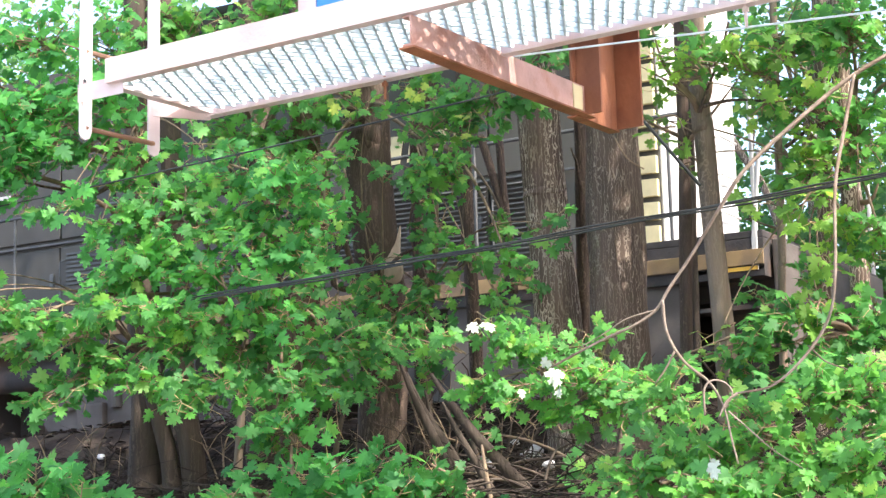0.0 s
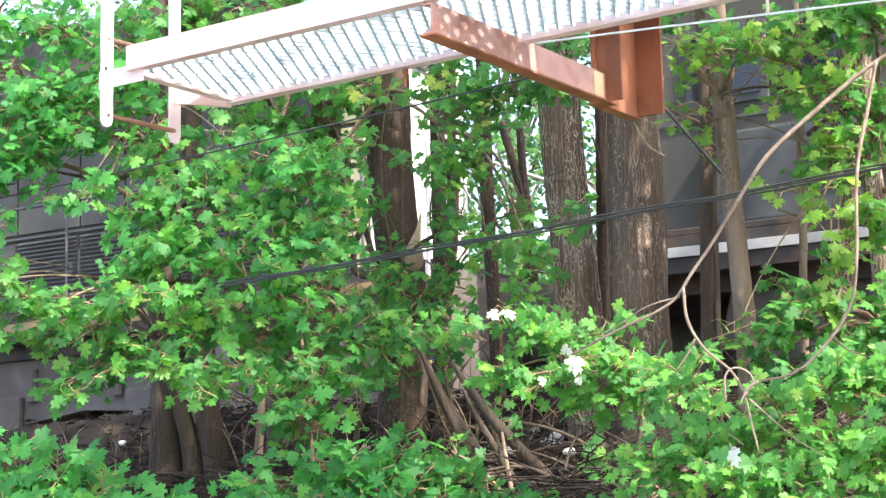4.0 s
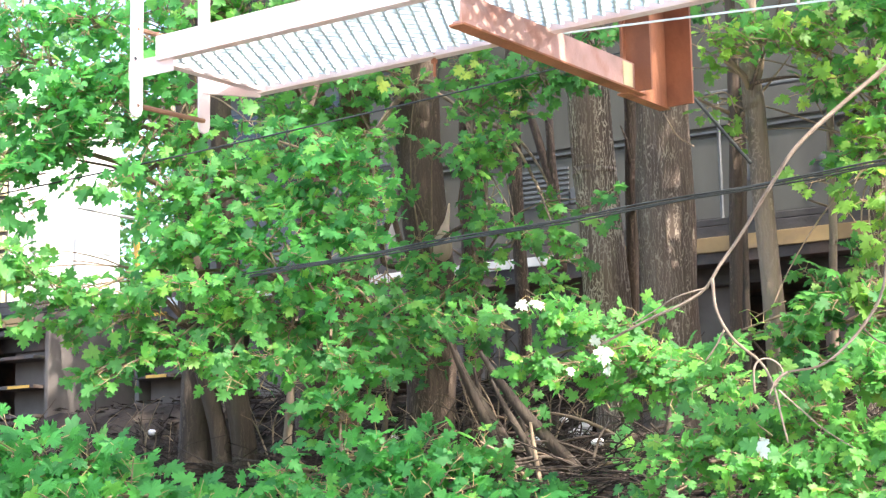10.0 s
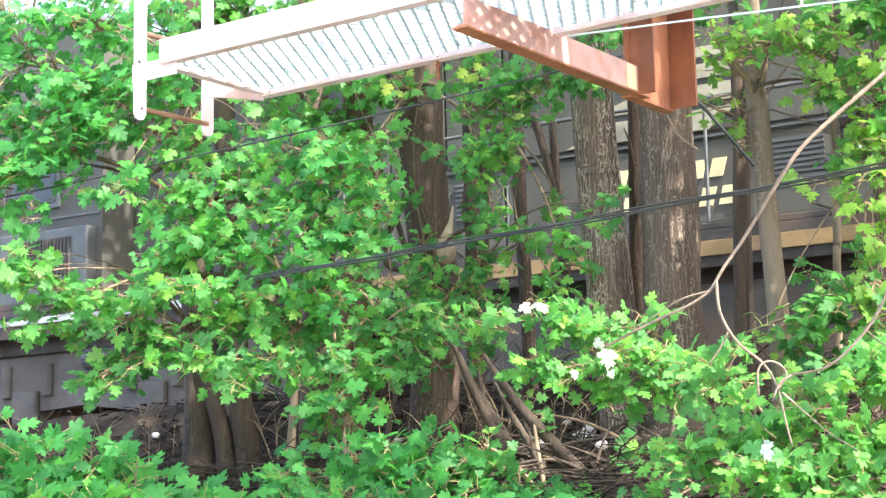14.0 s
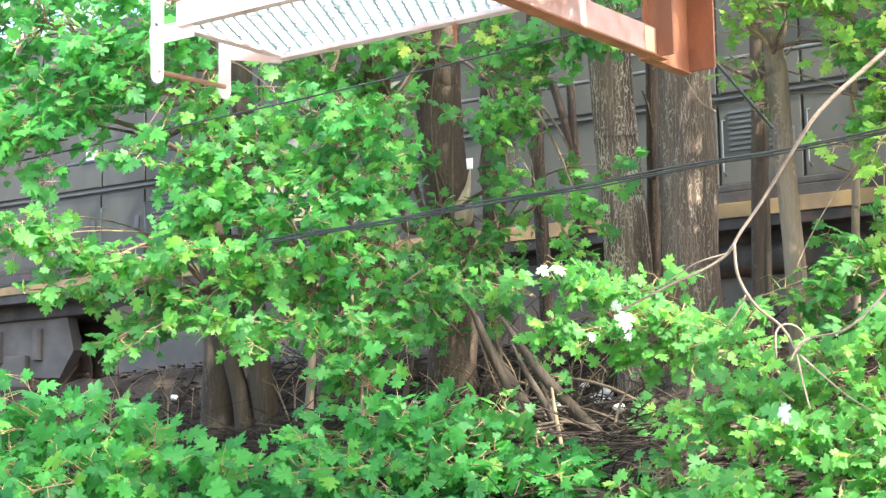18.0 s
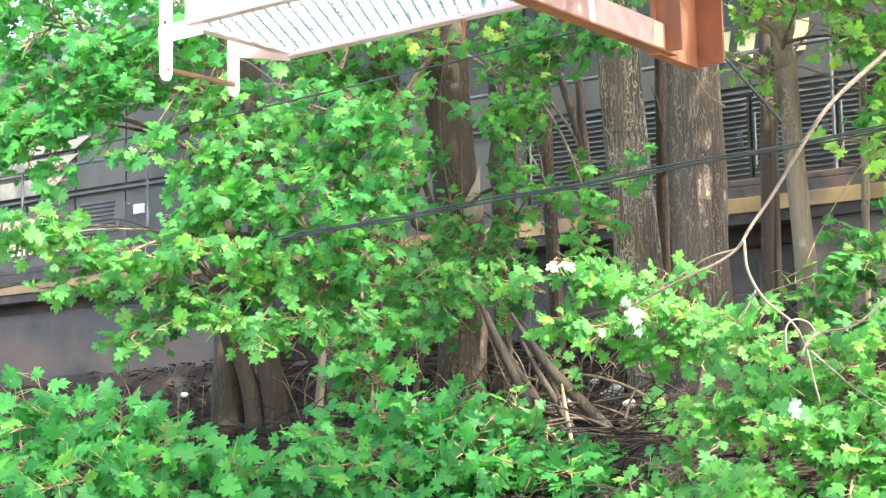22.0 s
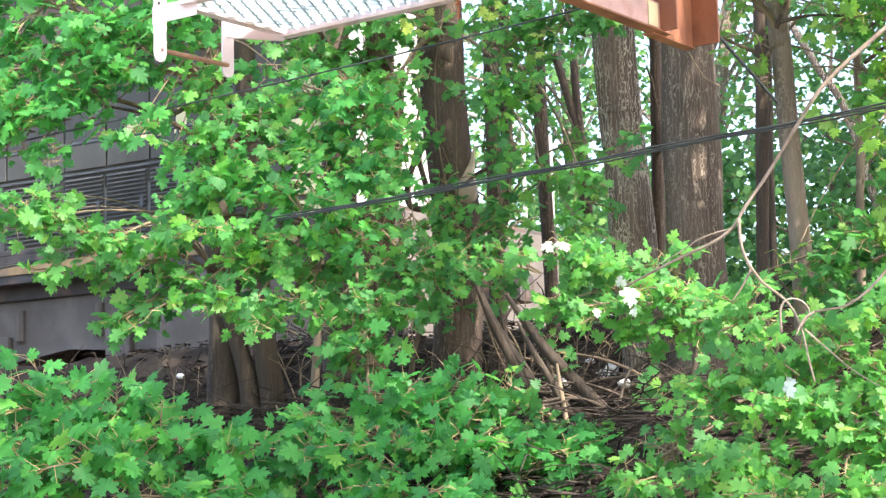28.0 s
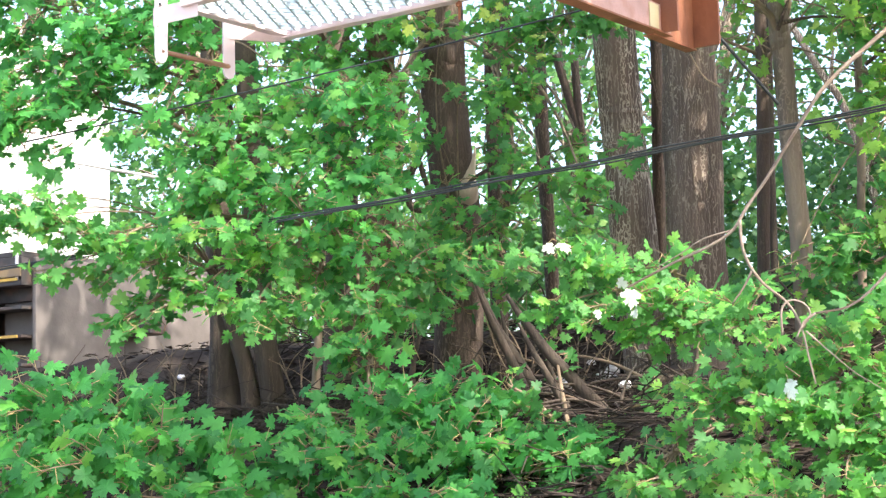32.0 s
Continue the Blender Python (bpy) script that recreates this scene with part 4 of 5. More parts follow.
foliage(t, 35, (0.908, 8.600, 2.282), [((0.740, 8.300, 2.498), 0.14, 0.09), ((0.471, 8.200, 2.508), 0.27, 0.11), ((0.225, 8.200, 2.542), 0.16, 0.11), ((-0.079, 8.300, 2.534), 0.19, 0.08), ((0.404, 8.100, 2.308), 0.24, 0.14), ((0.647, 8.100, 2.302), 0.22, 0.12), ((0.163, 8.200, 2.324), 0.14, 0.08), ((0.873, 8.200, 2.278), 0.14, 0.08), ((0.506, 8.100, 2.144), 0.14, 0.08), ((0.888, 8.000, 2.194), 0.15, 0.12), ((0.722, 8.100, 2.152), 0.12, 0.08)], 0.076, LEAF_SUNLIT, 1.9, 290, limb_r=0.012)


def few_leaves(parent, seed, spots, size, mat, label):
    """A handful of leaves of another colour at the end of a bough, on a thin twig."""
    rng = random.Random(seed)
    meshes = [Shape().add(v, f).mesh("leaf", mat) for v, f in LEAVES[:2]]
    for spot, n, spread in spots:
        c = Vector(spot)
        for k in range(n):
            at = c + Vector((rng.gauss(0, spread), rng.gauss(0, 0.02), rng.gauss(0, spread)))
            part("leaf", meshes[k % 2], mat, parent, label).matrix_basis = leaf_pose(rng, at, Vector((0, -0.5, 0)), size, 0.9)
            part("leaf_stalk", Shape().tube([at, c + Vector((0, 0.06, 0.02))], 0.001, 4), STALK, parent)
        part("twig", Shape().tube([c + Vector((0, 0.06, 0.05)), c + Vector((0.1, 0.35, 0.02))], 0.003, 5), TWIG, parent)


few_leaves(t, 36, [((0.472, 7.750, 2.340), 4, 0.022), ((0.331, 7.800, 2.253), 1, 0.01), ((0.502, 7.750, 2.249), 2, 0.015), ((0.153, 7.900, 2.595), 2, 0.03)], 0.07, LEAF_GLARE, "leaf with sun glare painted white")
few_leaves(t, 37, [((1.014, 6.600, 1.871), 2, 0.012)], 0.075, LEAF_GLARE, "leaf with sun glare painted white")
few_leaves(t, 38, [((-0.571, 9.300, 4.055), 5, 0.06), ((-0.601, 9.400, 4.232), 4, 0.04), ((-0.121, 9.600, 4.155), 5, 0.04), ((0.189, 9.600, 4.028), 4, 0.05)], 0.065, LEAF_BACKLIT_YELLOW, "yellow-green leaf painted as backlit")

# -- bare vine hanging in front
def make_vine():
    vine = tagged(new("hanging_vine"), "pale bare looping vine hanging in front of trunks", "vine")
    for pts, r in (([(2.076, 6.950, 3.651), (1.753, 6.950, 3.474), (1.477, 6.950, 3.261), (1.277, 6.950, 3.084), (1.154, 6.950, 2.914), (1.034, 6.950, 2.730), (0.933, 6.950, 2.591), (0.871, 6.950, 2.498), (0.774, 6.950, 2.435), (0.632, 6.950, 2.375), (0.431, 6.950, 2.275)], 0.0102),
                   ([(0.898, 6.930, 2.537), (0.910, 6.930, 2.401), (0.974, 6.930, 2.282), (1.074, 6.930, 2.192), (1.126, 6.930, 2.093), (1.153, 6.930, 1.955), (1.173, 6.930, 1.859)], 0.0077),
                   ([(1.747, 6.910, 3.466), (1.696, 6.910, 3.257), (1.636, 6.910, 2.993), (1.613, 6.910, 2.637), (1.578, 6.910, 2.451), (1.481, 6.910, 2.302), (1.334, 6.910, 2.174), (1.183, 6.910, 2.143)], 0.0089),
                   ([(1.181, 6.900, 2.142), (1.134, 6.900, 2.109), (1.100, 6.900, 2.046)], 0.0071),
                   ([(1.044, 6.900, 2.059), (1.047, 6.900, 2.162), (1.085, 6.900, 2.198), (1.138, 6.900, 2.183), (1.160, 6.900, 2.136), (1.121, 6.900, 2.080)], 0.0057),
                   ([(1.139, 6.900, 2.072), (1.230, 6.900, 1.986), (1.321, 6.900, 1.903), (1.427, 6.900, 1.833)], 0.0042),
                   ([(0.883, 6.950, 2.502), (0.752, 6.950, 2.466), (0.657, 6.950, 2.410), (0.538, 6.950, 2.343)], 0.0042),
                   ([(1.491, 6.950, 2.336), (1.557, 6.950, 2.269), (1.647, 6.950, 2.232)], 0.0049),
                   ([(0.944, 6.950, 2.332), (0.906, 6.950, 2.263), (0.856, 6.950, 2.195)], 0.0057)):
        line = smooth_path(pts, 6)
        part("stem", Shape().tube(line, [r * (0.9 - 0.4 * i / len(line)) for i in range(len(line))], 8, True, 0.45), VINE, vine, smooth=True)


make_vine()


# -- leaning poles and dry brush
def make_brush():
    for pts, w in (([(0.584, 9.350, 1.593), (0.482, 9.350, 1.762), (0.319, 9.350, 1.950), (0.140, 9.350, 2.155), (0.005, 9.350, 2.344), (-0.085, 9.350, 2.487)], 0.085), ([(0.384, 9.300, 1.643), (0.237, 9.300, 1.828), (0.135, 9.300, 2.014), (0.032, 9.300, 2.201), (-0.026, 9.300, 2.326)], 0.05), ([(0.097, 9.600, 1.651), (0.010, 9.600, 1.935), (-0.095, 9.600, 2.191), (-0.201, 9.600, 2.418), (-0.262, 9.600, 2.580)], 0.06), ([(0.624, 9.250, 1.622), (0.386, 9.250, 1.757), (0.235, 9.250, 1.809), (0.101, 9.250, 1.906)], 0.045), ([(0.208, 10.000, 1.659), (0.021, 10.000, 2.040), (-0.154, 10.000, 2.342), (-0.240, 10.000, 2.561)], 0.1), ([(0.873, 9.600, 1.530), (0.564, 9.600, 1.685), (0.347, 9.600, 1.809), (0.208, 9.600, 1.945), (0.125, 9.600, 2.130), (0.076, 9.600, 2.322)], 0.062),
                   ([(-0.087, 10.100, 1.766), (-0.083, 10.100, 2.163), (-0.130, 10.100, 2.466)], 0.05), ([(-0.704, 10.400, 1.923), (-0.664, 10.400, 2.264), (-0.519, 10.400, 2.676)], 0.04), ([(0.582, 9.500, 1.477), (0.447, 9.500, 1.650), (0.263, 9.500, 1.763)], 0.035)):
        pole = tagged(new("leaning_stem"), "bare leaning stem over dry brush", "stem")
        line = smooth_path(pts, 5)
        part("stem", Shape().tube(line, [w / 2 * (1.1 - 0.9 * (i / len(line)) ** 1.5) for i in range(len(line))], 10, True, 0.2), BARK_MID, pole, smooth=True)
    rng = random.Random(44)
    brush = tagged(new("brush_pile"), "tangle of dry grey twigs and stalks on the bank", "brush")
    s = Shape()
    sticks = 0
    for k in range(8500):
        x, y = rng.uniform(-3.6, 3.6), rng.uniform(7.2, 13.4)
        q = (y - DIST + SLANT * x) * math.cos(TURN)
        if q > -1.7 or q < -7.5:
            continue
        z = ground_z(x, y)
        a, n = rng.uniform(0, 6.3), rng.uniform(0.12, 0.6)
        rise = rng.uniform(-0.05, 0.25) * n * rng.random() if k % 4 else rng.uniform(0.1, 0.7) * n
        p0 = Vector((x, y, z + rng.uniform(0, 0.06)))
        p2 = p0 + Vector((math.cos(a) * n, math.sin(a) * n * 0.7, rise))
        p2.z = max(p2.z, ground_z(p2.x, p2.y) + 0.01)
        p1 = (p0 + p2) / 2 + Vector((rng.gauss(0, 0.1), rng.gauss(0, 0.1), abs(rng.gauss(0.02, 0.04)))) * n * 2
        path = [p0, p0.lerp(p1, 0.6), p1.lerp(p2, 0.4), p2]
        r = rng.uniform(0.002, 0.0065)
        if sticks < 280 and n > 0.38 and 9.2 < y < 12.2 and -1.0 < x < 2.4:
            part("stick", Shape().tube(path, [r * 1.3, r * 1.2, r, r * 0.6], 5), STICK, brush)
            sticks += 1
        else:
            s.tube(path, [r, r * 0.9, r * 0.7, r * 0.4], 4, False)
    for k in range(46):
        x, y = rng.uniform(-1.6, 1.3), rng.uniform(8.9, 10.6)
        a, n, lift = rng.uniform(0, 6.3), rng.uniform(0.35, 1.0), rng.uniform(0.02, 0.4)
        p0 = Vector((x, y, ground_z(x, y) - 0.02))
        p2 = p0 + Vector((math.cos(a) * n, math.sin(a) * n * 0.5, 0))
        p2.z = ground_z(p2.x, p2.y) + lift * n
        p1 = p0.lerp(p2, 0.5) + Vector((rng.gauss(0, 0.08), rng.gauss(0, 0.05), rng.uniform(0.0, 0.16) * n))
        r = rng.uniform(0.006, 0.017)
        part("branch", Shape().tube(smooth_path([p0, p1, p2], 5), [r * (1.1 - 0.07 * i) for i in range(11)], 7, True, 0.3), BARK_MID if k % 3 else TWIG, brush, smooth=True)
    part("twig_tangle", s, DEAD, brush, "fine dead stalks", kind="stuff")
    litter = Shape()
    for k in range(5000):
        x, y = rng.uniform(-4.5, 4.5), rng.uniform(8.0, 14.5)
        z = ground_z(x, y) + rng.uniform(0.005, 0.03)
        a, r = rng.uniform(0, 6.3), rng.uniform(0.03, 0.06)
        c, d = math.cos(a) * r, math.sin(a) * r
        h = rng.uniform(0, 0.03)
        litter.add([(x - c, y - d, z), (x + d * 0.6, y - c * 0.6, z + h), (x + c, y + d, z + h * 0.4), (x - d * 0.6, y + c * 0.6, z + h * 0.8)], [(0, 1, 2), (0, 2, 3)])
    ob = part("leaf_litter", litter, DEAD)
    tagged(ob, "brown fallen leaves strewn on the bank", "leaf litter", kind="stuff")


make_brush()


def make_thicket():
    """Thin leafless saplings and weeds along the top of the bank."""
    rng = random.Random(61)
    for root, n in (((-3.283, 11.600, 2.253), 7), ((-2.735, 11.400, 2.229), 7), ((-2.352, 11.200, 2.247), 5), ((-0.664, 10.900, 2.043), 8), ((-0.051, 10.600, 1.981), 8), ((-1.337, 10.800, 2.057), 6), ((0.358, 10.300, 1.926), 6)):
        c = Vector(root)
        bush = tagged(new("bare_shrub"), "thin leafless brown shrub stems on the bank", "shrub", "leafless shrubs")
        for k in range(n):
            x, y = c.x + rng.gauss(0, 0.16), c.y + rng.gauss(0, 0.12)
            p0 = Vector((x, y, ground_z(x, y) - 0.03))
            h = rng.uniform(0.3, 0.75)
            p2 = p0 + Vector((rng.gauss(0, 0.22), rng.gauss(0, 0.1), h))
            p1 = p0.lerp(p2, 0.5) + Vector((rng.gauss(0, 0.07), 0, 0.05))
            line = smooth_path([p0, p1, p2], 5)
            stem = part("stem", Shape().tube(line, [0.0075 * (1.1 - 0.85 * i / 10) for i in range(len(line))], 5), BARK_MID if k % 3 else TWIG, bush, smooth=True)
            for j in range(2):
                a = line[rng.randrange(3, 9)]
                b = a + Vector((rng.gauss(0, 0.14), rng.gauss(0, 0.05), rng.uniform(0.04, 0.2)))
                part("twig", Shape().tube([a, a.lerp(b, 0.5) + Vector((0, 0, 0.02)), b], [0.0035, 0.0028, 0.0015], 4), TWIG, stem)


make_thicket()
# Stones added where spots of sunlight show between the twigs.
for x, y, z, r in ((0.255, 11.260, 2.054, 0.047), (0.262, 10.120, 1.981, 0.027), (0.518, 11.140, 2.069, 0.043), (0.573, 11.180, 2.117, 0.039), (0.579, 11.060, 2.046, 0.034), (-0.195, 9.360, 1.821, 0.032), (0.448, 11.340, 2.172, 0.026), (0.088, 11.360, 2.051, 0.022), (-0.717, 11.920, 2.112, 0.023), (-1.475, 12.280, 2.055, 0.028), (-2.710, 13.300, 2.238, 0.025), (0.560, 9.520, 1.951, 0.026)):
    bm = bmesh.new()
    bmesh.ops.create_icosphere(bm, subdivisions=2, radius=r * 1.35)
    for v in bm.verts:
        v.co *= 1 + 0.35 * noise.noise(v.co * 30 + Vector((x, y, z)))
        v.co.z *= 0.75
    me = bpy.data.meshes.new("stone")
    bm.to_mesh(me)
    bm.free()
    me.materials.append(PALE)
    ob = part("stone", me, PALE)
    ob.location = (x, y, max(z, ground_z(x, y) + r * 0.4) + 0.03)
    tagged(ob, "small white stone for a sunlit patch in dry brush", "stone", "pale stones")


# ---- catwalk of the billboard ----
CAT = Matrix.Translation((-1.328, 6.594, 3.418)) @ Matrix.Rotation(radians(-33.5), 4, "Z")


def make_catwalk():
    cat = tagged(new("billboard_catwalk"), "white steel catwalk with expanded mesh floor and rusty bracket", "catwalk")
    cat.matrix_world = CAT
    end = 7.5
    def channel(y0, y1, z0, z1, t):
        return [(y0, z0), (y1, z0), (y1, z0 + t), (y0 + t, z0 + t), (y0 + t, z1 - t), (y1, z1 - t), (y1, z1), (y0, z1)]

    part("front_rail", Shape().run(channel(-0.045, 0.0, 0.0, 0.1, 0.007), 0.03, end), WHITE_STEEL, cat, "chalky white steel channel")
    part("rear_rail", Shape().run(channel(0.608, 0.56, -0.018, 0.09, 0.007)[:1] + [(0.56, -0.018), (0.56, -0.011), (0.601, -0.011), (0.601, 0.083), (0.56, 0.083), (0.56, 0.09), (0.608, 0.09)], 0.0, end), WHITE_STEEL, cat, "white steel channel with a bottom flange")
    s = Shape().add([(0.0, 0.0, -0.006), (0.045, 0.0, -0.006), (0.05, 0.6, -0.006), (0.005, 0.6, -0.006), (0.0, 0.0, 0.06), (0.045, 0.0, 0.06), (0.05, 0.6, 0.06), (0.005, 0.6, 0.06)],
                    [(0, 1, 2, 3), (4, 7, 6, 5), (0, 4, 5, 1), (1, 5, 6, 2), (2, 6, 7, 3), (3, 7, 4, 0)])
    part("end_bar", s, WHITE_STEEL, cat)
    # expanded mesh: staggered rows of upright strands that bend from knuckle to knuckle
    s = Shape()
    pu, pw, high, thick = 0.06, 0.055, 0.03, Vector((0.004, 0, 0))
    for i in range(10):
        for j in range(int((end - 0.12) / pu)):
            u0 = 0.055 + (j + (i % 2) / 2) * pu
            lo, hi = 0.004 + i * pw, 0.004 + (i + 1) * pw
            for a, b in ((Vector((u0, lo, 0)), Vector((u0 + pu / 2, hi, 0))), (Vector((u0 + pu / 2, hi, 0)), Vector((u0 + pu, lo, 0)))):
                up, knee = Vector((0, 0, high)), (b - a).normalized() * (0.014 if b.y > a.y else 0.002)
                a, b = a - knee, b + knee
                v = [a - thick, b - thick, b + thick, a + thick]
                s.add(v + [p + up for p in v], [(0, 1, 2, 3), (4, 7, 6, 5), (0, 4, 5, 1), (2, 6, 7, 3)])
    part("mesh_floor", s, MESH_STEEL, cat, "pale galvanised expanded steel mesh")
    # bracket arm and hanger of rusty steel
    u = 1.47
    arm = [(u - 0.004, -0.115), (u + 0.035, -0.115), (u + 0.035, -0.004), (u - 0.004, -0.004), (u - 0.004, -0.011), (u + 0.028, -0.011), (u + 0.028, -0.108), (u - 0.004, -0.108)]
    part("arm_flange", Shape().box(u - 0.02, u + 0.044, -0.03, 1.3, -0.124, -0.1152, 0.002), RUST, cat, "rust red lower flange")
    part("bracket_arm", Shape().run(arm, -0.03, 1.3, "y"), PINK_STEEL, cat, "faded red steel channel arm")
    part("arm_tag", Shape().box(u + 0.035, u + 0.04, 1.12, 1.195, -0.112, -0.012, 0.001), CREAM, cat, "bare pale patch on the arm")
    h = [(u - 0.03, 1.22), (u + 0.11, 1.22), (u + 0.11, 1.234), (u + 0.01, 1.234), (u + 0.01, 1.546), (u + 0.13, 1.546), (u + 0.13, 1.56), (u - 0.03, 1.56), (u - 0.03, 1.546), (u, 1.546), (u, 1.234), (u - 0.03, 1.234)]
    part("hanger", Shape().run(h, -0.122, 1.4, "z"), RUST, cat, "rust red wide-flange steel hanger")
    part("gusset", Shape().box(u - 0.014, u - 0.001, 1.19, 1.37, -0.112, 0.3, 0.003), RUST, cat, "stiffener plate on the hanger")
    part("end_lip", Shape().box(u - 0.04, u + 0.012, 1.2, 1.57, -0.13, -0.123, 0.002), RUST, cat)
    for v in (0.95, 2.5, 4.6):
        part("bolt", Shape().tube([(v, 0.585, -0.095), (v, 0.585, 0.0)], 0.006, 8).tube([(v, 0.585, -0.04), (v, 0.585, -0.025)], 0.013, 6), RUST if v < 1 else WHITE_STEEL, cat, "threaded hanging bolt")
    home = CAT.inverted()
    rod = [home @ Vector(p) for p in ((0.240, 6.340, 3.419), (0.691, 6.150, 3.411), (1.537, 5.750, 3.380), (2.130, 5.450, 3.355))]
    part("conduit", Shape().tube(rod, 0.004, 8), MESH_STEEL, cat, "thin pale conduit slung under the catwalk")
    # frame that carries arm and sign, out to a column on the ground
    part("header_beam", Shape().box(u - 0.3, 7.9, 1.3, 1.46, 1.402, 1.6, 0.01), RUST, cat)
    foot = (CAT.inverted() @ Vector((0, 0, 0))).z
    part("column", Shape().tube([(7.6, 1.38, foot - 0.4), (7.6, 1.38, 1.4)], 0.16, 20), RUST, cat, "round rust red column")


make_catwalk()


def make_billboard():
    sign = tagged(new("billboard"), "blue billboard panel in a white steel frame", "billboard")
    sign.matrix_world = CAT
    # Only the low blue strip is visible; unseen size and depth added to shade the arm.
    part("face", Shape().box(0.56, 7.2, 0.65, 0.79, 0.3, 3.6, 0.004), BLUE, sign, "bright blue printed face")
    part("bottom_trim", Shape().box(0.46, 7.3, 0.63, 0.79, 0.25, 0.296, 0.006), WHITE_STEEL, sign)
    part("side_trim", Shape().box(0.47, 0.555, 0.64, 0.8, 0.3, 3.6, 0.004), WHITE_STEEL, sign)
    for u in (1.5, 3.3, 5.1, 6.9):
        part("stringer", Shape().box(u, u + 0.075, 0.791, 0.9, 0.3, 3.5, 0.004), WHITE_STEEL, sign, "upright steel stringer")
        part("strut", Shape().box(u, u + 0.075, 0.902, 1.3, 1.42, 1.5, 0.004), WHITE_STEEL, sign)


make_billboard()


def make_ladder():
    lad = tagged(new("catwalk_ladder"), "white steel ladder with a rusty rung at catwalk end", "ladder")
    a, b = Vector((-1.431, 6.663, 3.410)), Vector((-1.208, 6.970, 3.410))
    foot_a, foot_b = 3.217, 3.212
    way = (b - a).normalized()
    ang = math.atan2(way.y, way.x)
    for p, foot in ((a, foot_a), (b, foot_b)):
        s = Shape()
        s.prism([(-0.026, 0.03), (-0.018, 0.008), (0, 0), (0.018, 0.008), (0.026, 0.03), (0.026, 5.4 - foot), (-0.026, 5.4 - foot)], -0.006, 0.006)
        ob = part("ladder_rail", s, WHITE_STEEL, lad)
        ob.matrix_basis = pose(p.x, p.y, foot, 0, 0, math.degrees(ang) - 20)
    low = Vector((0, 0, foot_a + 0.05 - a.z))
    for k in range(8):
        d = low + Vector((0, 0, k * 0.32))
        part("rung", Shape().tube([a + d, b + d], 0.011, 8), BARE, lad, "rusty round rung")
    for z in (0.02, 0.05):
        part("bolt_head", Shape().tube([a + Vector((0, -0.02, z)), a + Vector((0, 0.01, z))], 0.006, 6), SHEATH, lad, "small dark bolt head")
    for p, q, z in ((a + Vector((-0.025, -0.012, 0)), CAT @ Vector((0.1, -0.02, 0)), 3.37), (b + Vector((-0.02, -0.012, 0)), CAT @ Vector((0.03, 0.58, 0)), 3.385)):
        out = Vector((way.y, -way.x, 0)) * 0.006
        base = [Vector((e.x, e.y, z)) + k for e in (p, q) for k in (out, -out)]
        s = Shape().add(base + [e + Vector((0, 0, 0.075)) for e in base], [(0, 2, 3, 1), (4, 5, 7, 6), (0, 4, 6, 2), (1, 3, 7, 5), (0, 1, 5, 4), (2, 6, 7, 3)])
        part("hook_plate", s, WHITE_STEEL, lad, "white plate fixed to the catwalk")


make_ladder()


# ---- cables ----
def make_cable(label, a, b, sag, r, strands=1, seed=0):
    a, b = Vector(a), Vector(b)
    cable = tagged(new("overhead_cable"), label, "cable")
    for k in range(strands):
        off = Vector((0, 0, 0.0095 * (k - (strands - 1) / 2)))
        pts = []
        for i in range(25):
            t = i / 24
            p = a.lerp(b, t) + off * (1 + 0.6 * math.sin(t * 40 + k * 2.1))
            p.z -= sag * 4 * t * (1 - t)
            pts.append(p)
        part("strand", Shape().tube(pts, r, 6), SHEATH, cable, smooth=True)


make_cable("black bundle of utility cables hanging before trees", (-3.787, 10.200, 2.742), (2.504, 7.200, 3.186), 0.02, 0.0046, 3)
make_cable("thin grey overhead wire", (-3.672, 10.000, 3.449), (1.111, 8.600, 4.055), 0.03, 0.005, 1)
# A dark branch, added as one cable strand.
make_cable("thin dark branch drawn as a wire behind trunks", (1.164, 9.400, 3.902), (1.466, 9.400, 3.516), 0.0, 0.010, 1)


# ---- engines ----
def bar_word(letters, x, z, h, w, gap, lean):
    """A row of slanted blocks, one for each letter of a painted word."""
    s = Shape()
    for k in range(letters):
        x0 = x + k * (w + gap)
        s.prism([(x0, z), (x0 + w, z), (x0 + w + lean, z + h), (x0 + lean, z + h)], -0.006, 0.004)
    return s


HOOD_Y, HOOD_TOP, DECK = 0.62, 4.25, 1.62       # the hood stands back from the deck's edge


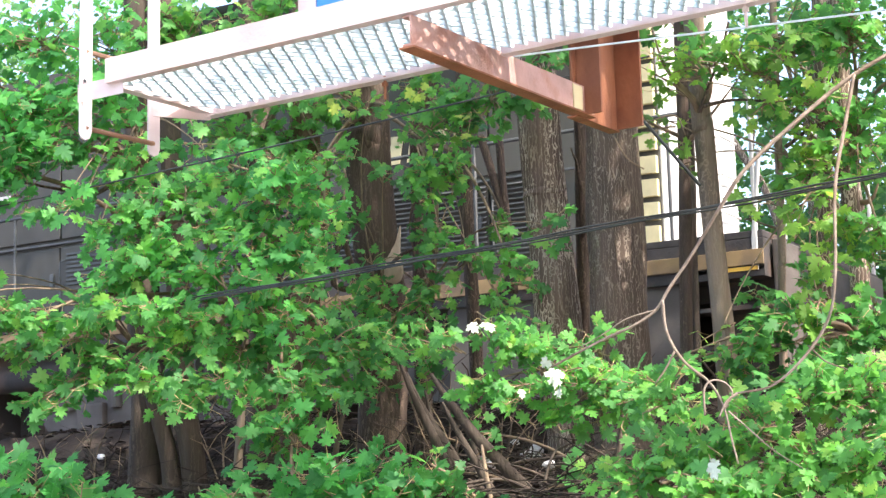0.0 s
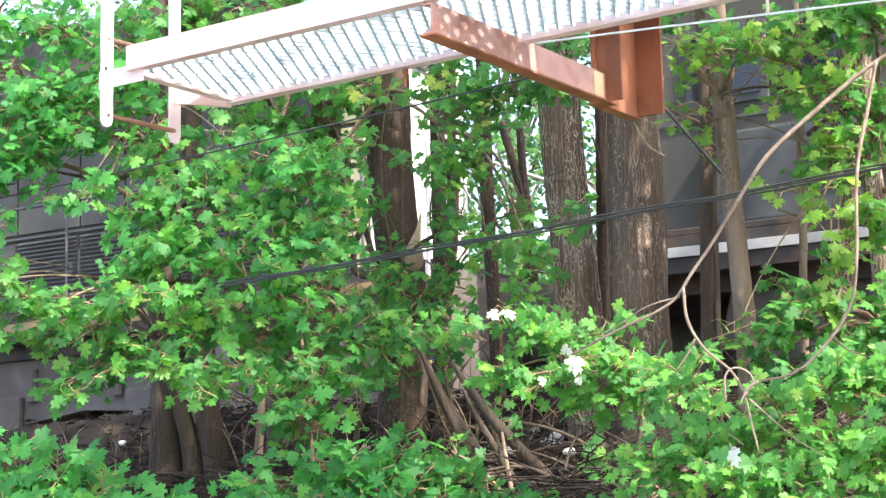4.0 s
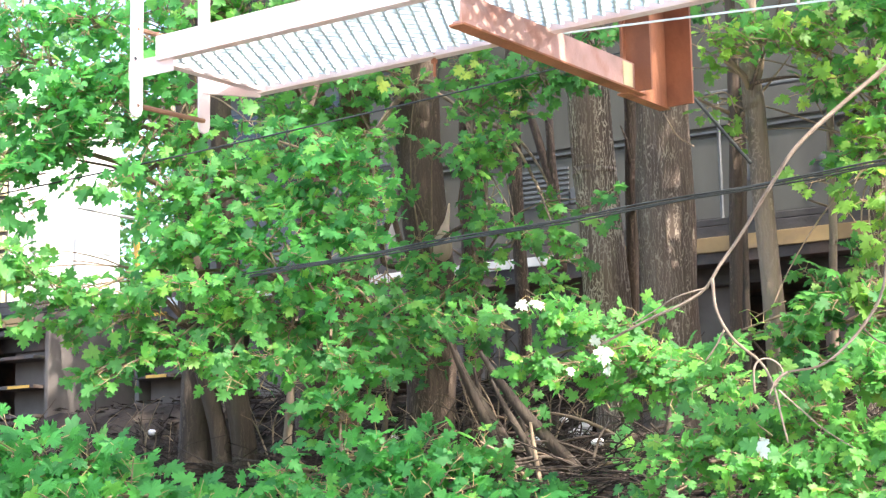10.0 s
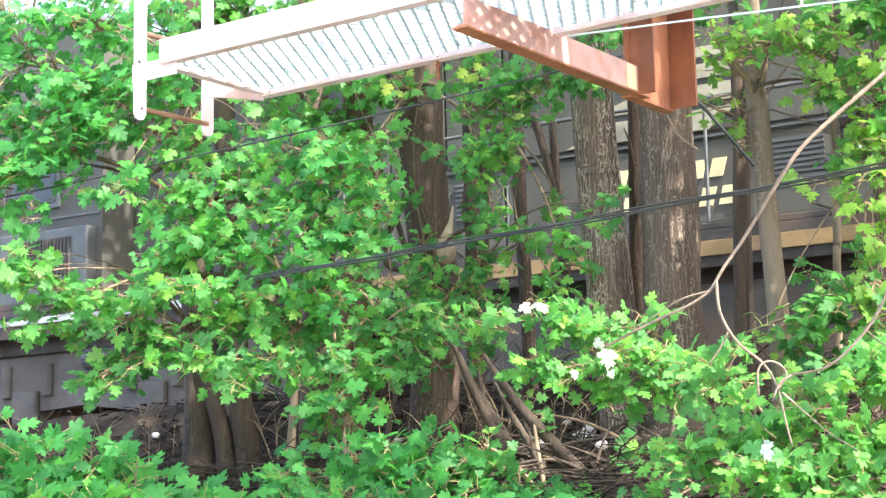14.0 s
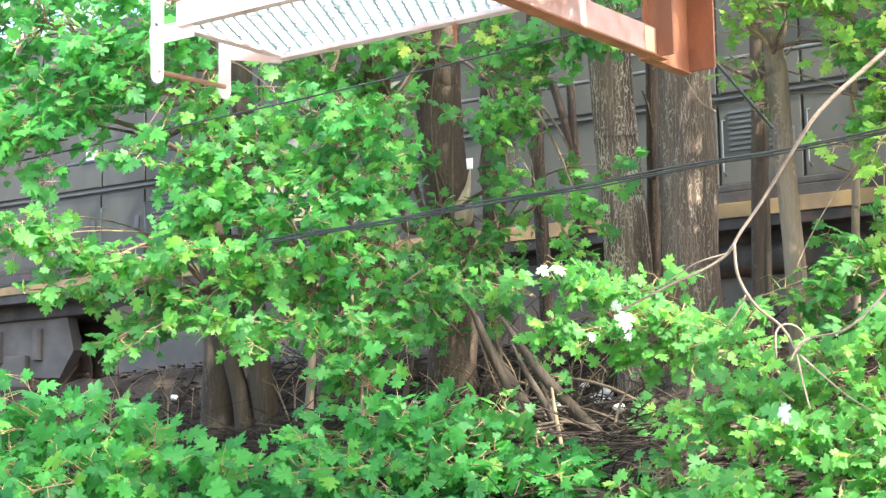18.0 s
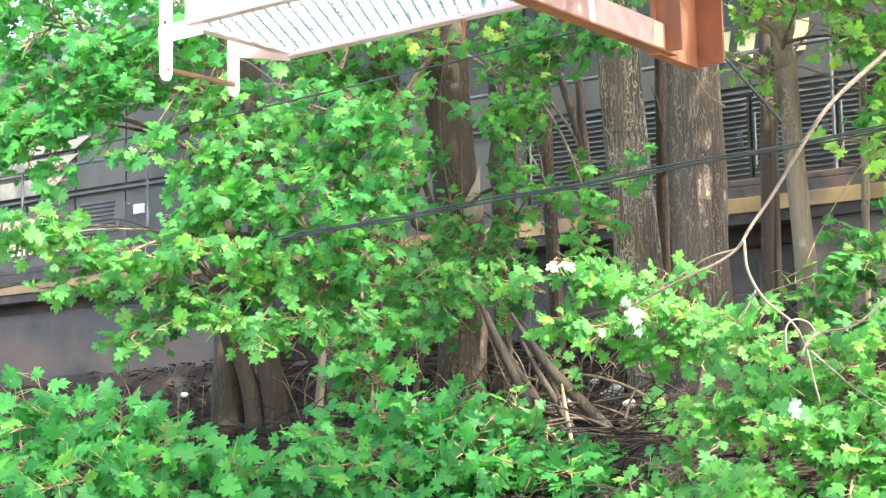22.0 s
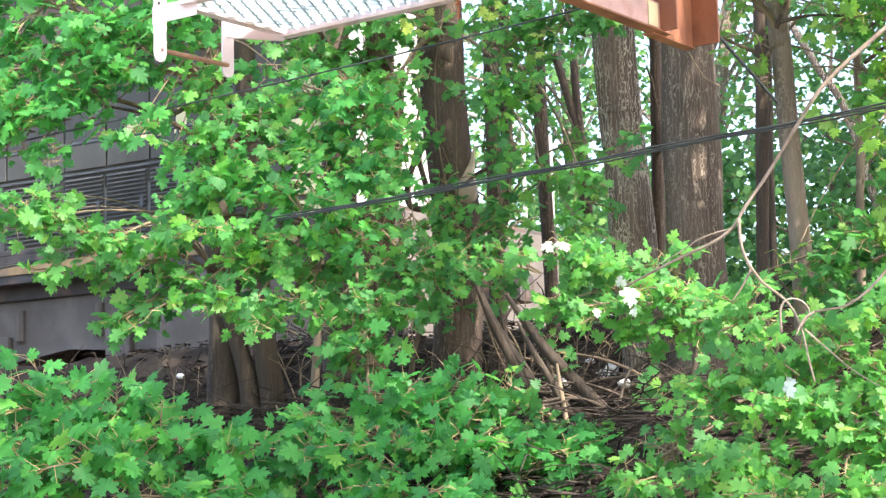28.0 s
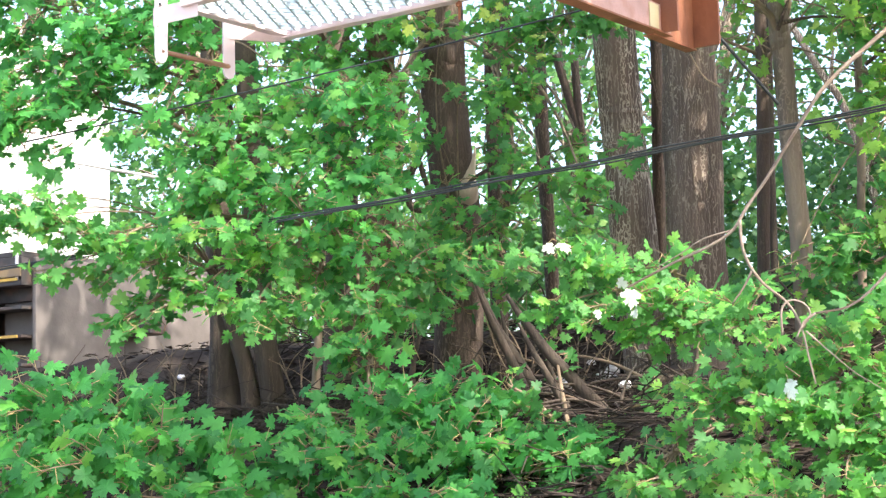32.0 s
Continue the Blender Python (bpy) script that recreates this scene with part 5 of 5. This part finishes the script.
def make_engine(label):
    """A hooded six-axle diesel engine, cab leading (to -x); x = 0 is the rear face of the long hood, z = 0 the rail."""
    e = tagged(new("locomotive"), label, "locomotive", "diesel engines")
    far = 3.1 - HOOD_Y
    # deck and sill
    part("frame", Shape().box(-20.05, 1.15, 0.25, 2.85, 1.05, 1.42, 0.03), LOCO_DARK, e, "grimy black underframe")
    part("deck", Shape().box(-20.1, 1.1, 0.02, 3.08, 1.5, 1.56, 0.01), LOCO_DARK, e)
    part("sill_stripe", Shape().box(-15.2, 1.1, 0.0, 0.02, 1.29, 1.41, 0.004), SILL_PAINT, e, "worn cream stripe along the sill")
    part("sill_stripe", Shape().box(-20.1, -15.2, 0.0, 0.02, 1.33, 1.41, 0.004), WHITE_RAIL, e, "white stripe along the forward sill")
    part("sill", Shape().box(-20.1, 1.1, 0.02, 0.24, 1.2, 1.5, 0.006), LOCO_DARK, e)
    # long hood of doors
    near, back = HOOD_Y + 0.05, far - 0.05
    plan = [(-17.0, near), (0.0, near), (0.0, back), (-17.0, back)]
    part("hood", Shape().run(plan, DECK - 0.06, HOOD_TOP, "z"), LOCO, e, "dusty black long hood")
    tail = part("hood_end", Shape().box(0.001, 0.03, near + 0.01, back - 0.01, DECK - 0.05, HOOD_TOP - 0.02, 0.01), END_PAINT, e, "plain white painted hood end")
    for z in (2.1, 2.45, 2.8):
        part("grab_iron", Shape().tube([(0.03, 1.9, z), (0.09, 1.9, z), (0.09, 2.3, z), (0.03, 2.3, z)], 0.011, 6), WHITE_RAIL, tail)
    part("end_door", Shape().box(0.03, 0.045, 1.25, 1.85, DECK + 0.05, 3.3, 0.006), END_PAINT, tail, "white end door")
    part("headlamp", Shape().box(0.03, 0.07, 1.4, 1.7, 3.75, 3.95, 0.02), GRILLE, tail)
    rng = random.Random(3)
    x = -16.9
    k = 0
    while x < -0.9:
        w = rng.choice((0.62, 0.74, 0.74, 0.9))
        if x + w > -0.85:
            break
        grille = -4.6 < x < -1.4
        door = part("hood_door", Shape().box(x + 0.012, x + w - 0.012, HOOD_Y + 0.012, HOOD_Y + 0.05, DECK + 0.05, 2.36, 0.008), LOCO, e)
        part("latch", Shape().box(x + w - 0.12, x + w - 0.07, HOOD_Y - 0.012, HOOD_Y + 0.012, 1.95, 2.09, 0.006), GRILLE, door)
        part("grab_iron", Shape().tube([(x + 0.06, HOOD_Y + 0.02, 1.75), (x + 0.06, HOOD_Y - 0.05, 1.77), (x + 0.06, HOOD_Y - 0.05, 2.2), (x + 0.06, HOOD_Y + 0.02, 2.22)], 0.009, 6), GRILLE, door)
        upper = part("upper_panel", Shape().box(x + 0.012, x + w - 0.012, HOOD_Y + 0.02, HOOD_Y + 0.05, 2.45, HOOD_TOP - 0.12, 0.008), LOCO, e)
        if grille:
            for j in range(15):
                z = 1.7 + j * 0.045
                part("slat", Shape().add([(x + 0.03, HOOD_Y - 0.02, z), (x + w - 0.03, HOOD_Y - 0.02, z), (x + w - 0.03, HOOD_Y + 0.03, z + 0.03), (x + 0.03, HOOD_Y + 0.03, z + 0.03),
                                          (x + 0.03, HOOD_Y - 0.02, z + 0.006), (x + w - 0.03, HOOD_Y - 0.02, z + 0.006), (x + w - 0.03, HOOD_Y + 0.03, z + 0.036), (x + 0.03, HOOD_Y + 0.03, z + 0.036)],
                                         [(0, 1, 2, 3), (4, 7, 6, 5), (0, 4, 5, 1), (1, 5, 6, 2), (2, 6, 7, 3), (3, 7, 4, 0)]), GRILLE, door)
        elif k % 4 == 1:
            for j in range(8):
                z = 1.95 + j * 0.045
                part("slat", Shape().box(x + 0.1, x + w - 0.14, HOOD_Y - 0.004, HOOD_Y + 0.012, z, z + 0.022), GRILLE, door)
        x += w
        k += 1
    part("trim_rail", Shape().box(-16.9, -0.3, HOOD_Y - 0.004, HOOD_Y + 0.03, 2.39, 2.412, 0.003), GRILLE, e, "thin grey ledge along the hood")
    part("radiator", Shape().run([(-5.2, 0.45), (-1.3, 0.45), (-1.3, 2.65), (-5.2, 2.65)], HOOD_TOP - 0.4, HOOD_TOP + 0.25, "z"), LOCO_DARK, e, "flared radiator wing")
    part("exhaust", Shape().box(-9.0, -8.2, 1.2, 1.9, HOOD_TOP, HOOD_TOP + 0.14, 0.03), LOCO_DARK, e)
    # stripes on the hood's rear corner
    for j in range(12):
        z = 1.66 + j * 0.2
        part("stripe", Shape().prism([(-0.42 - 0.012 * j, z + 0.012), (-0.01, z), (-0.01, z + 0.148), (-0.48 - 0.012 * j, z + 0.16)], HOOD_Y - 0.002, HOOD_Y + 0.05), CREAM, e)
    # markings: two rows of slanted blocks under a large pale emblem
    for n, x0, z0 in ((7, -11.65, 2.05), (8, -11.75, 1.81)):
        for k in range(n):
            part("marking", bar_word(1, x0 + k * 0.18, z0, 0.155, 0.125, 0, 0.045), CREAM, e).location = (0, HOOD_Y + 0.006, 0)
    for a, b, z0, z1 in ((-11.9, -10.3, 2.46, 2.64), (-11.7, -10.1, 2.7, 2.85), (-11.4, -9.9, 2.91, 3.03), (-11.1, -9.8, 3.09, 3.18)):
        part("emblem_band", Shape().prism([(a, z0), (b - 0.25, z0), (b, z1), (a + 0.5, z1)], HOOD_Y - 0.001, HOOD_Y + 0.015), EMBLEM, e, "swept cream band")
    for k in range(4):
        part("number_bar", bar_word(1, -2.7 + k * 0.23, 2.68, 0.26, 0.15, 0, 0.05), CREAM, e).location = (0, HOOD_Y + 0.014, 0)
    for xx, zz in ((-14.0, 2.75), (-9.3, 2.1), (-7.6, 2.9), (-5.3, 2.2)):
        part("label_plate", Shape().box(xx, xx + 0.16, HOOD_Y + 0.004, HOOD_Y + 0.03, zz, zz + 0.1, 0.003), WHITE_RAIL, e, "small white placard")
    # cab
    cab = part("cab", Shape().prism([(-19.4, DECK - 0.06), (-17.02, DECK - 0.06), (-17.02, 4.45), (-17.3, 4.62), (-19.1, 4.62), (-19.4, 4.35)], 0.2, 2.9), LOCO, e, "dusty grey-black cab")
    for a, b in ((-19.1, -18.4), (-18.3, -17.6)):
        part("window_frame", Shape().box(a, b, 0.17, 0.2, 2.55, 3.2, 0.01), GRILLE, cab)
        part("pane", Shape().box(a + 0.06, b - 0.06, 0.16, 0.171, 2.61, 3.14, 0.004), GLASS, cab)
    part("battery_box", Shape().box(-18.9, -17.1, 0.06, 0.2, DECK - 0.06, 2.3, 0.02), GRILLE, cab, "grey box under the cab")
    for j in range(14):
        part("slat", Shape().box(-18.0 + j * 0.05, -17.975 + j * 0.05, 0.04, 0.06, 1.8, 2.2), LOCO_DARK, cab)
    part("cab_trim", Shape().box(-19.38, -17.05, 0.185, 0.2, 2.43, 2.455, 0.003), GRILLE, cab, "pale trim line under the cab windows")
    part("center_sill", Shape().box(-19.3, 0.6, 1.0, 2.1, 0.42, 1.06, 0.05), LOCO_DARK, e, "dark underbody between the trucks")
    # under the deck: tank, reservoirs, trucks
    part("fuel_tank", Shape().box(-13.2, -7.6, 0.18, 2.92, 0.28, 1.12, 0.14), LOCO_TANK, e, "dusty rust-stained fuel tank")
    part("air_reservoir", Shape().tube([(-7.3, 0.34, 1.0), (-7.25, 0.34, 1.0), (-5.4, 0.34, 1.0), (-5.35, 0.34, 1.0)], [0.1, 0.15, 0.15, 0.1], 16), LOCO_DARK, e, smooth=True)
    for c in (-16.4, -4.2):
        truck = part("truck", Shape().prism([(c - 2.55, 0.7), (c - 2.35, 0.42), (c - 1.0, 0.5), (c, 0.38), (c + 1.0, 0.5), (c + 2.35, 0.42), (c + 2.55, 0.7), (c + 2.45, 1.08), (c - 2.45, 1.08)], 0.32, 0.46), LOCO_DUST, e, "dusty grey three-axle truck frame")
        for d in (-1.75, 0, 1.75):
            wheel = Shape()
            for y0, r0 in ((0.75, 0.5), (2.25, 0.5)):
                wheel.tube([(c + d, y0, 0.51), (c + d, y0 + 0.1, 0.51)], r0, 28).tube([(c + d, y0 + 0.1, 0.51), (c + d, y0 + 0.13, 0.51)], r0 + 0.03, 28)
            wheel.tube([(c + d, 0.7, 0.51), (c + d, 2.4, 0.51)], 0.09, 12)
            part("wheelset", wheel, STEEL, truck)
            part("axle_box", Shape().box(c + d - 0.17, c + d + 0.17, 0.24, 0.33, 0.34, 0.68, 0.03), LOCO_DUST, truck)
            for o in (-0.3, 0.3):
                part("spring", Shape().tube([(c + d + o, 0.3, 0.62), (c + d + o, 0.3, 0.95)], 0.06, 10), LOCO_DUST, truck)
        part("brake_cylinder", Shape().tube([(c - 0.85, 0.25, 0.95), (c - 0.35, 0.25, 0.95)], 0.11, 14), GRILLE, truck)
    part("side_skirt", Shape().box(-1.75, 0.5, 0.06, 0.12, 0.32, 1.22, 0.01), LOCO_DUST, e, "dusty grey-brown side skirt plate")
    # ends: platform, steps, pilot, coupler
    for side, x0, x1 in ((1, 1.1, 0.55), (-1, -20.1, -19.6)):
        lo, hi = min(x0, x1), max(x0, x1)
        for j in range(4):
            z = 0.35 + j * 0.3
            if j == 0:
                part("step_well", Shape().box(lo, hi, 0.3, 0.33, 0.3, 1.5, 0.006), LOCO_DUST, e, "dusty plate behind the steps")
            step = part("step", Shape().box(lo, hi, 0.02, 0.3, z, z + 0.035, 0.005), LOCO_DARK, e)
            if j % 2:
                part("step_edge", Shape().box(lo + 0.2, hi - 0.05, 0.004, 0.018, z, z + 0.03), YELLOW, step, "worn yellow step edge")
        xp = x0 + side * 0.02
        part("pilot", Shape().box(min(xp, xp + side * 0.06), max(xp, xp + side * 0.06), 0.15, 2.95, 0.12, 1.5, 0.015), LOCO_DUST if side > 0 else LOCO, e, "dusty pilot plate across the end")
        part("coupler", Shape().box(min(xp, xp + side * 0.5), max(xp, xp + side * 0.5), 1.4, 1.7, 0.72, 1.0, 0.05), LOCO_DARK, e)
        tint = GRILLE if side < 0 else WHITE_RAIL
        for y in (0.62, 2.48, 3.05):
            part("corner_post", Shape().tube([(x0 - side * 0.03, y, 0.5 if y > 3 else 1.5), (x0 - side * 0.03, y, 2.62)], 0.02, 8), tint, e)
        part("end_rail", Shape().tube([(x0 - side * 0.03, 0.62, 2.6), (x0 - side * 0.03, 2.48, 2.6)], 0.018, 8), tint, e)
        for xa, xb, top in ((x0 - side * 0.06, x0 - side * 0.06, 2.62), (x0 + side * 0.0, x0 - side * 0.08, 2.2)):
            part("grab_post", Shape().tube([(xb, 0.03, 1.25), (xb, 0.03, 1.5), (xa, 0.04, top)], 0.019, 8), YELLOW if side < 0 else WHITE_RAIL, e, "upright step handrail")
    # handrail along the deck
    rail = Shape().tube([(-14.0, 0.05, 2.58), (0.5, 0.05, 2.58)], 0.017, 8)
    part("handrail", rail, GRILLE, e, "thin steel handrail")
    for j in range(9):
        x = -13.9 + j * 1.78
        part("stanchion", Shape().tube([(x, 0.05, 1.5), (x, 0.05, 2.58)], 0.015, 8), GRILLE, e)
    return e


LENGTH = 22.53
engine_a = make_engine("dusty black diesel locomotive with cream end chevrons")
engine_b = copy_thing(engine_a, Matrix.Translation((0, 0, 0)))
tagged(engine_b, "grey-black diesel locomotive with a large cream emblem")


# ---- beyond the tracks ----
def far_tree(x, y, h, seed, label, leafy=52):
    t = tree(label)
    rng = random.Random(seed)
    base = Vector((x, y, ground_z(x, y)))
    trunk(t, [base, base + Vector((rng.uniform(-0.2, 0.2), 0, h * 0.4)), base + Vector((rng.uniform(-0.4, 0.4), 0, h * 0.75))], 0.26, BARK, h * 0.9, sides=12)
    leaves = []
    for k in range(85):
        a, q = rng.uniform(0, 6.3), rng.random()
        z = h * (0.28 + 0.72 * q)
        r = 2.6 * math.sin(math.pi * min(0.96, 0.12 + 0.8 * q)) * math.sqrt(rng.random())
        c = base + Vector((math.cos(a) * r, math.sin(a) * r, z))
        part("limb", Shape().tube([base + Vector((0, 0, z * 0.75)), base.lerp(c, 0.6) + Vector((0, 0, z * 0.38)), c], [0.04, 0.025, 0.01], 5), BARK, t) if k % 3 == 0 else None
        for j in range(leafy):
            at = c + Vector((rng.gauss(0, 0.36), rng.gauss(0, 0.36), rng.gauss(0, 0.26)))
            leaves.append(leaf_pose(rng, at, Vector((math.cos(a), math.sin(a), 0)), 0.125))
    part("leaf_spray", leaves_mesh("leaf_spray", leaves, LEAF_FAR, True, seed), LEAF_FAR, t, kind="stuff")


for x, y, h, seed in ((5.4, 24.0, 9.0, 71), (7.4, 22.0, 10.0, 72), (9.4, 26.0, 11.0, 73), (0.8, 27.0, 8.5, 74), (12.0, 21.0, 10.0, 75), (3.0, 26.0, 9.5, 76), (-2.2, 28.0, 9.0, 77), (-5.0, 27.0, 9.5, 78), (-8.2, 28.0, 10.0, 79)):
    far_tree(x, y, h, seed, "leafy tree on the far side of the tracks")

for x, y, h, seed in ((6.4, 21.0, 4.2, 91), (9.0, 20.0, 4.4, 92), (4.2, 22.5, 4.0, 93), (2.0, 24.0, 4.2, 94), (-0.8, 25.0, 4.0, 95), (-3.6, 26.0, 4.2, 96), (-6.6, 27.0, 4.0, 97)):
    far_tree(x, y, h, seed, "bushy young tree behind the tracks", 60)


# unseen crowns, high above the bank, added for shade; joined to the trunks below
def shade_canopy(seed, root, crown, r, n, size=0.14):
    t = tree("unseen maple crown added to cast shade")
    rng = random.Random(seed)
    base = Vector((root[0], root[1], ground_z(*root)))
    c0 = Vector(crown)
    trunk(t, [base, base + Vector((0.1, 0, 3.5)), base.lerp(c0, 0.25) + Vector((0, 0, 3.6)), c0], 0.36, BARK, 0, taper=0.7)
    leaves = []
    for k in range(n):
        a, q = rng.uniform(0, 6.3), math.sqrt(rng.random()) * r
        c = c0 + Vector((math.cos(a) * q, math.sin(a) * q, rng.gauss(0, 0.55) + 0.4))
        for j in range(26):
            leaves.append(leaf_pose(rng, c + Vector((rng.gauss(0, 0.28), rng.gauss(0, 0.28), rng.gauss(0, 0.16))), Vector((math.cos(a), math.sin(a), 0)), size))
    part("leaf_spray", leaves_mesh("leaf_spray", leaves, LEAF, True, seed), LEAF, t, kind="stuff")


shade_canopy(81, (7.0, 8.6), (3.4, 8.4, 8.0), 2.3, 115, 0.19)
shade_canopy(84, (7.6, 3.6), (2.3, 4.9, 7.3), 1.3, 26)
shade_canopy(83, (6.4, 11.0), (1.2, 7.6, 7.8), 2.0, 36)
shade_canopy(86, (12.5, 16.5), (10.6, 17.2, 10.0), 3.0, 120, 0.26)
shade_canopy(87, (10.2, 18.6), (7.2, 19.4, 10.2), 2.4, 90, 0.26)
shade_canopy(85, (8.0, 6.6), (4.7, 6.7, 7.4), 1.2, 13)


# ---- movement ----
def motions():
    times = [0, 2, 4, 6, 8, 10, 12, 14, 16, 18, 20, 22, 24, 26, 28, 30, 32]
    for engine, behind in ((engine_a, 0.0), (engine_b, LENGTH)):
        rows = []
        for t in times:
            s = 1.744 - 0.7596 * t - 0.00695 * t * t + behind
            rows.append((t, TRACK @ Matrix.Translation((s, 0, 0))))
        walk(engine, rows)


motions()
